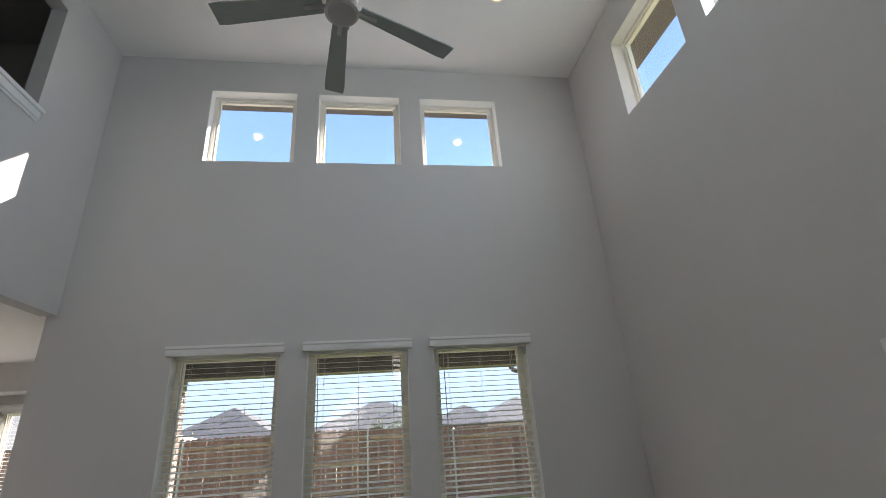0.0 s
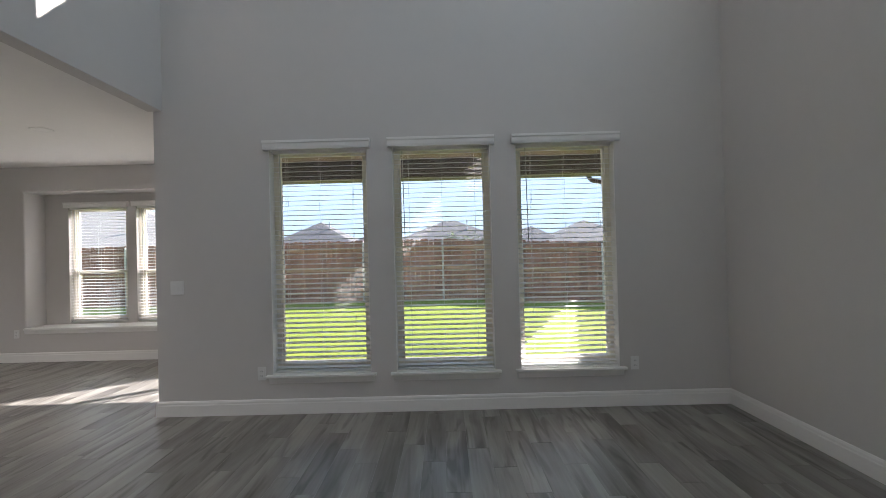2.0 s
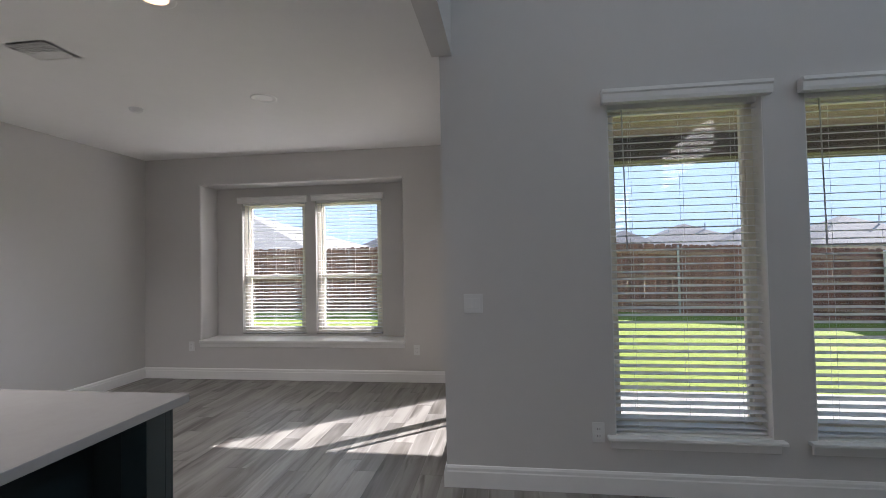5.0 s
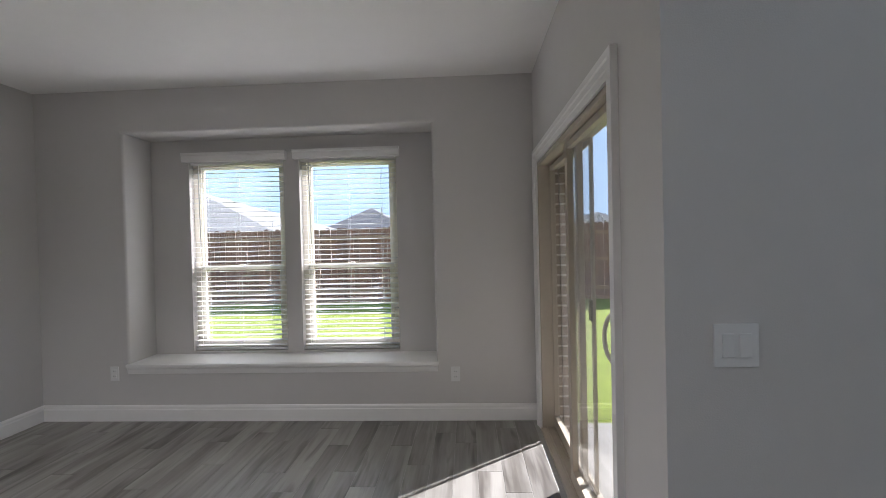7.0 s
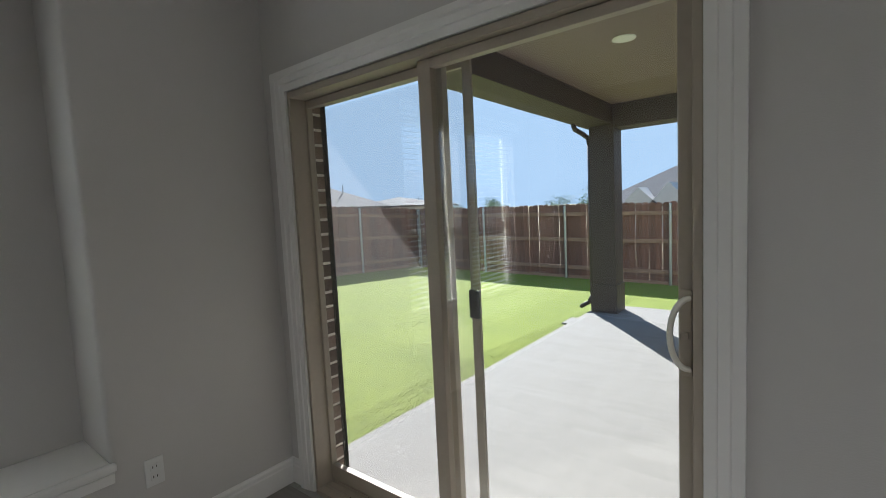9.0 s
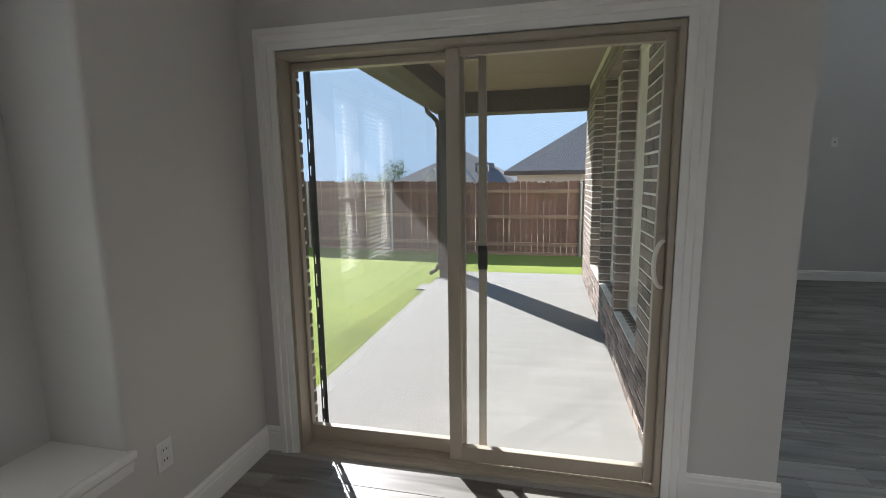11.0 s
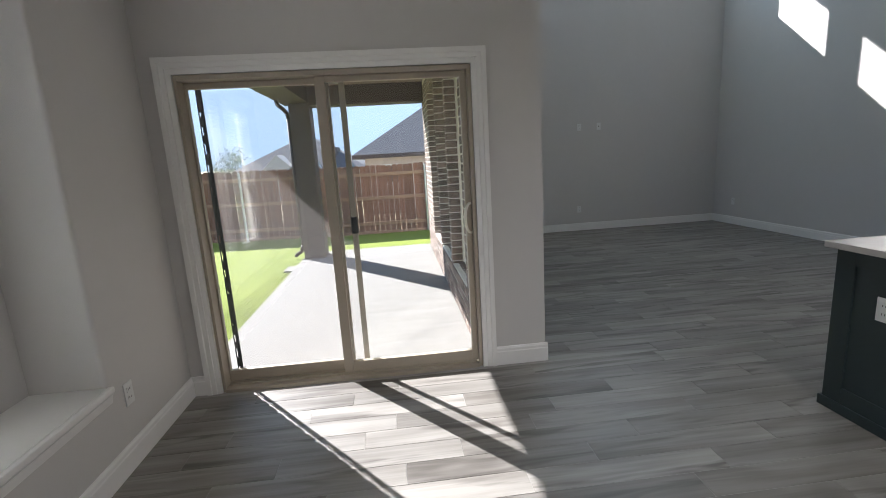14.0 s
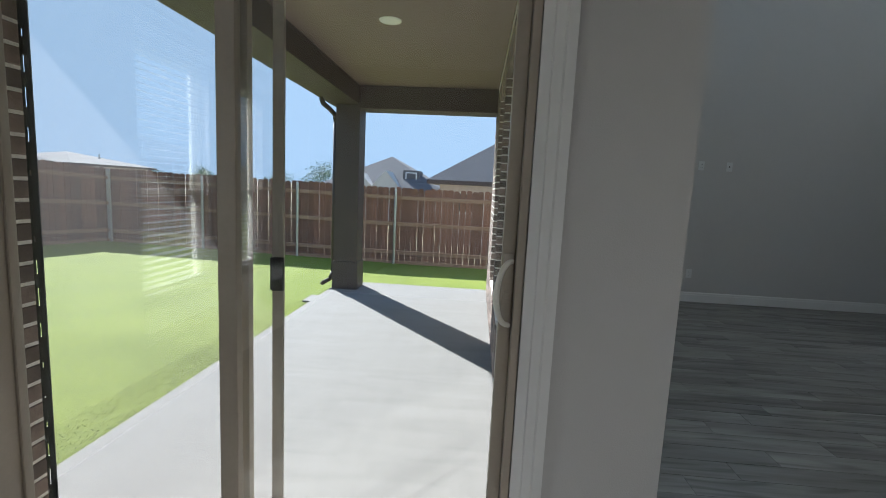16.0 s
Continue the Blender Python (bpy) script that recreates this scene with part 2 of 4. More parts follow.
WINDOWDARK = mat("dark_window_glass", (0.05, 0.06, 0.07), 0.1)
LEAF = mat("fresh_leaves", (0.085, 0.15, 0.03), 0.7, vary=0.3, scale=2, island=0.3, second=(0.14, 0.20, 0.045))
BARK = mat("bark", (0.10, 0.075, 0.055), 0.9, vary=0.3, scale=10, bump=0.8, bump_scale=30)
# loft walls: the dimness up there is put into a darker wall colour
LOFT_SHADE = mat("loft_paint_with_shade", (0.40, 0.39, 0.37), 0.8, vary=0.03)


# ---- building helpers ----
def mesh_of(name, bm, material, smooth=False):
    me = bpy.data.meshes.new(name)
    bm.normal_update()
    if smooth:
        for f in bm.faces:
            f.smooth = True
    bm.to_mesh(me)
    bm.free()
    if material:
        me.materials.append(material)
    return me


def add_box(bm, x0, x1, y0, y1, z0, z1, bevel=0.0, m=None):
    mid = Matrix.Translation(((x0 + x1) / 2, (y0 + y1) / 2, (z0 + z1) / 2)) @ Matrix.Diagonal((abs(x1 - x0), abs(y1 - y0), abs(z1 - z0), 1))
    made = bmesh.ops.create_cube(bm, size=1, matrix=(m or Matrix()) @ mid)
    if bevel:
        edges = list({e for v in made["verts"] for e in v.link_edges})
        bmesh.ops.bevel(bm, geom=edges, offset=bevel, segments=2, affect="EDGES", profile=0.6)
    return bm


def box(x0, x1, y0, y1, z0, z1, bevel=0.0):
    return add_box(bmesh.new(), x0, x1, y0, y1, z0, z1, bevel)


def rod(bm, a, b, r, sides=12, r2=None):
    a, b = Vector(a), Vector(b)
    q = (b - a).to_track_quat("Z", "Y").to_matrix().to_4x4()
    bmesh.ops.create_cone(bm, cap_ends=True, segments=sides, radius1=r, radius2=r if r2 is None else r2, depth=(b - a).length,
                          matrix=Matrix.Translation((a + b) / 2) @ q)
    return bm


def tube(points, r, sides=8):
    bm = bmesh.new()
    for a, b in zip(points, points[1:]):
        rod(bm, a, b, r, sides)
        bmesh.ops.create_icosphere(bm, subdivisions=1, radius=r, matrix=Matrix.Translation(b))
    return bm


def extrude_profile(profile, a, b, up=(0, 0, 1)):
    """Sweep a closed profile of (out, up) from a to b; out is to the left of the run."""
    bm = bmesh.new()
    a, b = Vector(a), Vector(b)
    d = (b - a).normalized()
    upv = Vector(up)
    out = upv.cross(d)
    ring = [[bm.verts.new(p + out * o + upv * u) for o, u in profile] for p in (a, b)]
    n = len(profile)
    for k in range(n):
        bm.faces.new((ring[0][k], ring[0][(k + 1) % n], ring[1][(k + 1) % n], ring[1][k]))
    bm.faces.new(ring[0][::-1])
    bm.faces.new(ring[1])
    bmesh.ops.recalc_face_normals(bm, faces=bm.faces)
    return bm


def thing(name, label="", category="", group="", at=(0, 0, 0)):
    ob = new(name)
    ob.location = at
    return tagged(ob, label, category, group)


def part(name, bm, material, parent=None, label="", smooth=False):
    ob = new(name, mesh_of(name, bm, material, smooth))
    ob.parent = parent
    if label:
        ob["label"] = label
    return ob


def piece(name, me, parent, m):
    ob = new(name, me)
    ob.parent, ob.matrix_basis = parent, m
    return ob


def struct(name, bm, material, label, category, smooth=False):
    return tagged(part(name, bm, material, None, smooth=smooth), label, category, kind="structure")


def shell(bm, axis, lo, hi, a0, a1, z0, z1, holes):
    """A wall across an axis from lo to hi thick, run a0..a1, height z0..z1, with rectangular holes (a0, a1, z0, z1) right through."""
    xs = sorted({a0, a1, *[h[0] for h in holes], *[h[1] for h in holes]})
    zs = sorted({z0, z1, *[h[2] for h in holes], *[h[3] for h in holes]})
    for zl, zh in zip(zs, zs[1:]):
        run = None
        for al, ah in zip(xs, xs[1:]):
            am, zm = (al + ah) / 2, (zl + zh) / 2
            if any(h[0] < am < h[1] and h[2] < zm < h[3] for h in holes):
                if run:
                    cell(bm, axis, lo, hi, *run, zl, zh)
                run = None
            else:
                run = (run[0] if run else al, ah)
        if run:
            cell(bm, axis, lo, hi, *run, zl, zh)
    bmesh.ops.remove_doubles(bm, verts=bm.verts, dist=1e-5)
    return bm


def cell(bm, axis, lo, hi, a, b, zl, zh):
    if axis == "y":
        add_box(bm, a, b, lo, hi, zl, zh)
    else:
        add_box(bm, lo, hi, a, b, zl, zh)


# ---- the shell of the house ----
H1, H2, XR, YF, XL, YN = 2.755, 5.515, 5.045, -4.93, -4.15, 2.40
T, VE, T2, VX = 0.22, 0.40, 0.10, 0.22          # framed wall and its brick face
WIN = ((1.02, 1.89), (2.115, 2.985), (3.21, 4.08))
LZ, CZ = (0.345, 2.36), (4.24, 5.11)
RWIN = ((-1.79, -0.92), (-2.885, -2.015), (-3.98, -3.11))
DOOR = (0.448, 2.212, 0.0, 2.02)
REC = (-3.38, -0.805, 0.45, 2.40)
YR = 2.74                     # back of the window seat
NWIN = ((-3.03, -2.16), (-2.02, -1.15))
NZ = (0.50, 2.23)

struct("wall_north", shell(bmesh.new(), "y", 0, T, 0, XR + T, -0.15, H2 + 0.3,
       [(a, b, *LZ) for a, b in WIN] + [(a, b, *CZ) for a, b in WIN]), PAINT, "tall greige painted wall with two rows of windows", "wall")
struct("wall_east", shell(bmesh.new(), "x", XR, XR + T, YF - T, 0, -0.15, H2 + 0.3, [(a, b, *CZ) for a, b in RWIN]),
       PAINT, "tall greige painted wall with high windows", "wall")
struct("wall_south", box(XL - T, XR, YF - T, YF, -0.15, H2 + 0.3), PAINT, "plain greige painted wall", "wall")
struct("wall_west", box(XL - T, XL, YF, YN + 0.6, -0.15, H1 + 0.3), PAINT, "plain greige painted wall", "wall")
struct("wall_patio_door", shell(bmesh.new(), "x", 0, T2, T, YN, -0.15, H1 + 0.5, [DOOR]), PAINT, "greige wall holding the sliding patio door", "wall")
RB = 0.022                    # rounded corner bead of the recess
nook = shell(bmesh.new(), "y", YN, YR, XL, T2, -0.15, H1 + 0.3, [(REC[0] - RB, REC[1] + RB, REC[2], REC[3] + RB)])
shell(nook, "y", YR, YR + 0.16, XL, T2, -0.15, H1 + 0.3, [(a, b, *NZ) for a, b in NWIN])
wall_nook = struct("wall_nook", nook, PAINT, "greige wall with a deep window seat recess", "wall")


def bead_bm(ax, az, a0, a1, z0, z1):
    """A bar filling one side of the recess, its front inner edge rounded; ax, az: the side on which the opening lies."""
    bm = bmesh.new()
    add_box(bm, a0, a1, YN, YR - 0.001, z0, z1)
    edges = [e for e in bm.edges if all(abs(v.co.y - YN) < 1e-6 and (not ax or abs(v.co.x - (a1 if ax > 0 else a0)) < 1e-6) and (not az or abs(v.co.z - z0) < 1e-6)
                                        for v in e.verts)]
    bmesh.ops.bevel(bm, geom=edges, offset=RB - 0.002, segments=5, affect="EDGES", profile=0.5)
    return bm


part("corner_bead", bead_bm(1, 0, REC[0] - RB, REC[0], REC[2], REC[3]), PAINT, wall_nook)
part("corner_bead", bead_bm(-1, 0, REC[1], REC[1] + RB, REC[2], REC[3]), PAINT, wall_nook)
part("corner_bead", bead_bm(0, 1, REC[0] - RB, REC[1] + RB, REC[3], REC[3] + RB), PAINT, wall_nook)
LOFT = (-4.2, -0.82, 4.15, 5.22)
struct("wall_loft", shell(bmesh.new(), "x", -0.05, 0.08, YF, 0, 2.71, H2 + 0.3, [LOFT]), PAINT, "greige upper wall with an open loft overlook", "wall")
struct("ceiling", box(0.08, XR, YF, 0, H2, H2 + 0.12), CEIL, "flat white ceiling over the tall room", "ceiling")
low = box(XL, -0.05, YF, 0, H1, H1 + 0.12)
add_box(low, XL, -0.0005, 0, YN, H1, H1 + 0.12)
struct("ceiling_low", low, CEIL, "flat white ceiling over nook and kitchen", "ceiling")
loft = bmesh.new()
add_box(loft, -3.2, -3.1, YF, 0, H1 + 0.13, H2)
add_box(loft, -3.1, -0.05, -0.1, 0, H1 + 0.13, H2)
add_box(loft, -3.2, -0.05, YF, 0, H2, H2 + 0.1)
struct("wall_loft_room", loft, LOFT_SHADE, "painted walls of the upstairs loft, shade put into their colour", "wall")
lt = bmesh.new()
add_box(lt, -0.09, 0.115, LOFT[0] - 0.05, LOFT[1] + 0.05, 4.15, 4.185, 0.006)
add_box(lt, 0.08, 0.10, LOFT[0] - 0.03, LOFT[1] + 0.03, 4.085, 4.15, 0.005)
add_box(lt, 0.08, 0.092, LOFT[0] - 0.02, LOFT[1] + 0.02, 4.06, 4.085, 0.003)
struct("trim_loft_ledge", lt, TRIM, "white moulded ledge under the loft opening", "trim")
roof = bmesh.new()
add_box(roof, XL - 0.7, -0.05, YF - 0.7, YN + 1.0, H1 + 0.35, H1 + 0.5)
add_box(roof, -3.3, XR + T + 0.60, YF - 0.75, T + 0.62, H2 + 0.3, H2 + 0.45)
struct("roof", roof, SHINGLE, "grey shingled roof over the house", "roof")
eave = bmesh.new()
add_box(eave, 0.0, XR + T + 0.57, T + 0.02, T + 0.60, H2 - 0.02, H2 + 0.295)
add_box(eave, XR + T + 0.02, XR + T + 0.57, YF - 0.75, T + 0.02, H2 - 0.02, H2 + 0.295)
struct("trim_eave", eave, BROWN, "dark brown boxed eaves", "eaves")

# floor slab under the planks
sl = bmesh.new()
add_box(sl, XL, XR, YF, 0, -0.15, -0.0018)
add_box(sl, XL, 0, 0, YN, -0.15, -0.0018)
floor = struct("floor", sl, GROUT, "grey wood-look plank tile floor with thin grout joints", "floor")

# baseboards
BASE = [(0, 0), (0.016, 0), (0.016, 0.095), (0.012, 0.102), (0.012, 0.118), (0.006, 0.130), (0.0, 0.133)]


for a, b in (((0, 0, 0), (XR, 0, 0)), ((XR, 0, 0), (XR, YF, 0)), ((XR, YF, 0), (XL, YF, 0)), ((XL, YF, 0), (XL, YN, 0)), ((XL, YN, 0), (0, YN, 0)),
             ((0, YN, 0), (0, 2.30, 0)), ((0, 0.357, 0), (0, -0.016, 0))):
    struct("baseboard", extrude_profile(BASE, b, a), TRIM, "white moulded baseboard", "baseboard")


# ---- windows ----
def frame_bm(axis, p0, p1, a0, a1, z0, z1, w):
    """A rectangular frame of four bars w wide, between p0 and p1 deep."""
    bm = bmesh.new()
    for al, ah, zl, zh in ((a0, a0 + w, z0, z1), (a1 - w, a1, z0, z1), (a0 + w, a1 - w, z0, z0 + w), (a0 + w, a1 - w, z1 - w, z1)):
        if axis == "y":
            add_box(bm, al, ah, p0, p1, zl, zh, 0.003)
        else:
            add_box(bm, p0, p1, al, ah, zl, zh, 0.003)
    return bm


def pane(axis, p, a0, a1, z0, z1, parent, material=None):
    bm = box(a0, a1, p - 0.002, p + 0.002, z0, z1) if axis == "y" else box(p - 0.002, p + 0.002, a0, a1, z0, z1)
    ob = part("pane", bm, material or GLASS, parent)
    ob.visible_shadow = False
    return ob


def window(name, axis, p, a0, a1, z0, z1, label, hung=False):
    """A vinyl window set p into its wall."""
    w = tagged(new(name), label, "window", "windows", "structure")
    part("window_frame", frame_bm(axis, p, p + 0.07, a0, a1, z0, z1, 0.045), VINYL, w)
    part("glazing_bead", frame_bm(axis, p + 0.015, p + 0.05, a0 + 0.045, a1 - 0.045, z0 + 0.045, z1 - 0.045, 0.018), VINYL, w)
    if p < 0.2 or axis == "x":
        lin = bmesh.new()
        for al, ah_, zl, zh in ((a0, a0 + 0.005, z0, z1), (a1 - 0.005, a1, z0, z1), (a0 + 0.005, a1 - 0.005, z0, z0 + 0.005), (a0 + 0.005, a1 - 0.005, z1 - 0.005, z1)):
            if axis == "y":
                add_box(lin, al, ah_, 0.001, p, zl, zh)
            else:
                add_box(lin, XR + 0.001, p, al, ah_, zl, zh)
        part("reveal_lining", lin, TRIM, w, "white painted reveal")
    if hung:
        mid = (z0 + z1) / 2 - 0.12
        part("upper_sash", frame_bm(axis, p + 0.03, p + 0.055, a0 + 0.047, a1 - 0.047, mid - 0.02, z1 - 0.047, 0.035), VINYL, w)
        lower = part("lower_sash", frame_bm(axis, p + 0.004, p + 0.028, a0 + 0.047, a1 - 0.047, z0 + 0.047, mid + 0.02, 0.04), VINYL, w)
        part("sash_lock", box((a0 + a1) / 2 - 0.03, (a0 + a1) / 2 + 0.03, p - 0.012, p + 0.01, mid + 0.02, mid + 0.032, 0.003), VINYL, lower)
    pane(axis, p + 0.04, a0 + 0.06, a1 - 0.06, z0 + 0.06, z1 - 0.06, w)
    return w


def blind(x0, x1, y, z0, z1, face, label, wand_side=1, tilt=8.5):
    """A white slatted blind with valance, headrail, slats, ladder cords, wand and bottom rail. The wall face is at y = face."""
    b = thing("window_blind", label, "blind", "white slatted blinds", (0, 0, 0))
    v = part("valance", extrude_profile([(0, 0), (0.05, 0), (0.055, 0.02), (0.055, 0.05), (0.065, 0.058), (0.065, 0.078), (0, 0.078)],
                                        (x1 + 0.035, face - 0.001, z1 - 0.03), (x0 - 0.035, face - 0.001, z1 - 0.03)), TRIM, b, "white moulded valance")
    part("headrail", box(x0 + 0.01, x1 - 0.01, y - 0.025, y + 0.025, z1 - 0.05, z1 - 0.004, 0.003), SLAT, b)
    part("bottom_rail", box(x0 + 0.012, x1 - 0.012, y - 0.025, y + 0.025, z0 + 0.006, z0 + 0.022, 0.004), SLAT, b)
    me = mesh_of("slat", box(-(x1 - x0) / 2 + 0.012, (x1 - x0) / 2 - 0.012, -0.025, 0.025, -0.0016, 0.0016), SLAT)
    z = z1 - 0.08
    lows = z0 + 0.045
    n = int((z - lows) / 0.0437)
    for k in range(n + 1):
        piece("slat", me, b, pose((x0 + x1) / 2, y, z - k * (z - lows) / n, tilt + 1.2 * math.sin(k * 1.7), 0, 0))
    for f in (0.16, 0.5, 0.84):
        x = x0 + f * (x1 - x0)
        c = bmesh.new()
        for dy in (-0.027, 0.027):
            rod(c, (x, y + dy, z0 + 0.02), (x, y + dy, z1 - 0.04), 0.0009, 5)
        part("ladder_cord", c, SLAT, b)
    xw = x0 + 0.09 if wand_side > 0 else x1 - 0.09
    part("tilt_wand", rod(bmesh.new(), (xw, y - 0.04, z1 - 0.06), (xw + 0.01, y - 0.045, z1 - 0.06 - 0.42 * (z1 - z0)), 0.004, 6), ALU, b, "thin tilt wand")
    return b


def sill(x0, x1, z, depth_in):
    """A window stool with horns and an apron under it."""
    s = bmesh.new()
    add_box(s, x0 - 0.05, x1 + 0.05, -0.055, 0.0, z - 0.022, z, 0.006)
    add_box(s, x0 + 0.001, x1 - 0.001, 0.0, depth_in, z - 0.022, z)
    ob = struct("trim_window_sill", s, TRIM, "white painted window stool", "window sill")
    bm = extrude_profile([(0, 0), (0.012, 0.004), (0.02, 0.05), (0.03, 0.058), (0, 0.058)], (x1 + 0.03, -0.0005, z - 0.081), (x0 - 0.03, -0.0005, z - 0.081))
    part("apron", bm, TRIM, ob)


for i, (a, b) in enumerate(WIN):
    w = window("window_%d" % (i + 1), "y", 0.11, a, b, LZ[0] + 0.002, LZ[1], "tall fixed window in an almond vinyl frame")
    part("brick_mould", frame_bm("y", 0.182, 0.276, a - 0.056, b + 0.056, LZ[0] - 0.04, LZ[1] + 0.04, 0.056), VINYL, w, "almond outer brick mould")
    sill(a, b, LZ[0] + 0.003, 0.11)
    blind(a, b, 0.06, LZ[0] + 0.005, LZ[1], 0.0, "white slatted window blind, lowered with its slats open")
    window("window_%d" % (i + 4), "y", 0.11, a, b, *CZ, "high square window in an almond vinyl frame")
for i, (a, b) in enumerate(RWIN):
    window("window_%d" % (i + 7), "x", XR + 0.11, a, b, *CZ, "high square window in an almond vinyl frame")
for i, (a, b) in enumerate(NWIN):
    window("window_%d" % (i + 10), "y", YR + 0.07, a, b, NZ[0], NZ[1], "single hung window in an almond vinyl frame", True)
    blind(a, b, YR + 0.035, NZ[0] + 0.002, NZ[1], YR, "white slatted window blind in the window seat, slats open", tilt=3.5)

# window seat
seat = thing("window_seat_ledge", "white painted window seat ledge with moulded nosing", "window seat")
part("ledge_board", box(REC[0] + 0.001, REC[1] - 0.001, YN - 0.001, YR - 0.001, 0.4505, 0.478), TRIM, seat)
nose = bmesh.new()
add_box(nose, REC[0] - 0.016, REC[1] + 0.016, YN - 0.030, YN - 0.001, 0.448, 0.478, 0.008)
part("nosing", nose, TRIM, seat)
part("apron", extrude_profile([(0, 0), (0.012, 0.004), (0.02, 0.045), (0.028, 0.055), (0, 0.055)],
                              (REC[1] + 0.008, YN - 0.0005, 0.393), (REC[0] - 0.008, YN - 0.0005, 0.393)), TRIM, seat)

# ---- patio door ----
CAS = [(0, 0), (0.012, 0), (0.014, 0.03), (0.020, 0.034), (0.020, 0.060), (0.026, 0.066), (0.026, 0.094), (0, 0.094)]
cas = tagged(new("trim_door_casing"), "white moulded casing around the patio door", "door casing", kind="structure")


def casing_leg(y, side):
    bm = bmesh.new()
    ring = []
    for z in (0.0, 2.015 ):
        ring.append([bm.verts.new((-o, y + side * u, z + (u if z else 0))) for o, u in CAS])
    n = len(CAS)
    for k in range(n):
        bm.faces.new((ring[0][k], ring[0][(k + 1) % n], ring[1][(k + 1) % n], ring[1][k]))
    bm.faces.new(ring[0])
    bm.faces.new(ring[1])
    bmesh.ops.recalc_face_normals(bm, faces=bm.faces)
    return bm


part("casing_leg", casing_leg(DOOR[0], -1), TRIM, cas)
part("casing_leg", casing_leg(DOOR[1], 1), TRIM, cas)
hd = bmesh.new()
rings = [[hd.verts.new((-o, y + s * u, 2.015 + u)) for o, u in CAS] for y, s in ((DOOR[0], -1), (DOOR[1], 1))]
for k in range(len(CAS)):
    hd.faces.new((rings[0][k], rings[0][(k + 1) % len(CAS)], rings[1][(k + 1) % len(CAS)], rings[1][k]))
bmesh.ops.recalc_face_normals(hd, faces=hd.faces)
part("casing_head", hd, TRIM, cas)

door = tagged(new("door_1"), "tan aluminium sliding patio door, closed, two glass panels", "sliding door", kind="structure")
DY0, DY1, DZ = DOOR[0] + 0.002, DOOR[1] - 0.002, 2.012
fr = bmesh.new()
add_box(fr, 0.0, 0.155, DY0, DY0 + 0.025, 0.0, DZ, 0.003)
add_box(fr, 0.0, 0.128, DY1 - 0.018, DY1, 0.0, DZ, 0.003)
add_box(fr, 0.0, 0.155, DY0 + 0.025, DY1 - 0.018, DZ - 0.03, DZ, 0.003)
part("door_frame", fr, TAN, door)
sillp = bmesh.new()
add_box(sillp, -0.012, 0.175, DY0 + 0.025, DY1 - 0.018, -0.002, 0.022, 0.003)
for x in (0.03, 0.08, 0.135):
    add_box(sillp, x, x + 0.006, DY0 + 0.036, DY1 - 0.036, 0.022, 0.036)
part("door_track", sillp, TAN, door)


def panel(name, x0, x1, y0, y1, sw, sw2, label):
    z0, z1 = 0.037, DZ - 0.032
    bm = bmesh.new()
    add_box(bm, x0, x1, y0, y0 + sw, z0, z1, 0.004)
    add_box(bm, x0, x1, y1 - sw2, y1, z0, z1, 0.004)
    add_box(bm, x0, x1, y0 + sw, y1 - sw2, z0, z0 + 0.075, 0.004)
    add_box(bm, x0, x1, y0 + sw, y1 - sw2, z1 - 0.036, z1, 0.004)
    p = part(name, bm, TAN, door, label)
    xm = (x0 + x1) / 2
    g = part("pane", box(xm - 0.003, xm + 0.003, y0 + sw - 0.004, y1 - sw2 + 0.004, z0 + 0.071, z1 - 0.032), GLASS, p)
    g.visible_shadow = False
    return p


fixed = panel("fixed_panel", 0.086, 0.120, 1.335, DY1 - 0.019, 0.055, 0.012, "fixed glass panel")
slide = panel("sliding_panel", 0.034, 0.070, DY0 + 0.026, 1.41, 0.040, 0.062, "sliding glass panel")
hand = bmesh.new()
add_box(hand, 0.022, 0.034, DY0 + 0.030, DY0 + 0.062, 0.93, 1.17, 0.004)
part("handle_plate", hand, TAN, door)
ah = bmesh.new()
prev = None
for k in range(15):
    a = math.pi * k / 14
    c = Vector((0.022 - 0.034 * math.sin(a), DY0 + 0.036 + 0.042 * math.sin(a), 1.05 - 0.098 * math.cos(a)))
    d = Vector((-0.034 * math.cos(a), 0.042 * math.cos(a), 0.098 * math.sin(a))).normalized()
    n1 = Vector((0.78, 0.62, 0))
    n2 = d.cross(n1).normalized()
    ringv = [ah.verts.new(c + n1 * 0.010 * math.cos(2 * math.pi * j / 10) + n2 * 0.008 * math.sin(2 * math.pi * j / 10)) for j in range(10)]
    if prev:
        for j in range(10):
            ah.faces.new((prev[j], prev[(j + 1) % 10], ringv[(j + 1) % 10], ringv[j]))
    prev = ringv
bmesh.ops.recalc_face_normals(ah, faces=ah.faces)
part("pull_handle", ah, VINYL, door, "curved almond pull handle", smooth=True)
part("thumb_latch", box(0.014, 0.023, DY0 + 0.038, DY0 + 0.056, 1.035, 1.055, 0.002), TAN, door)

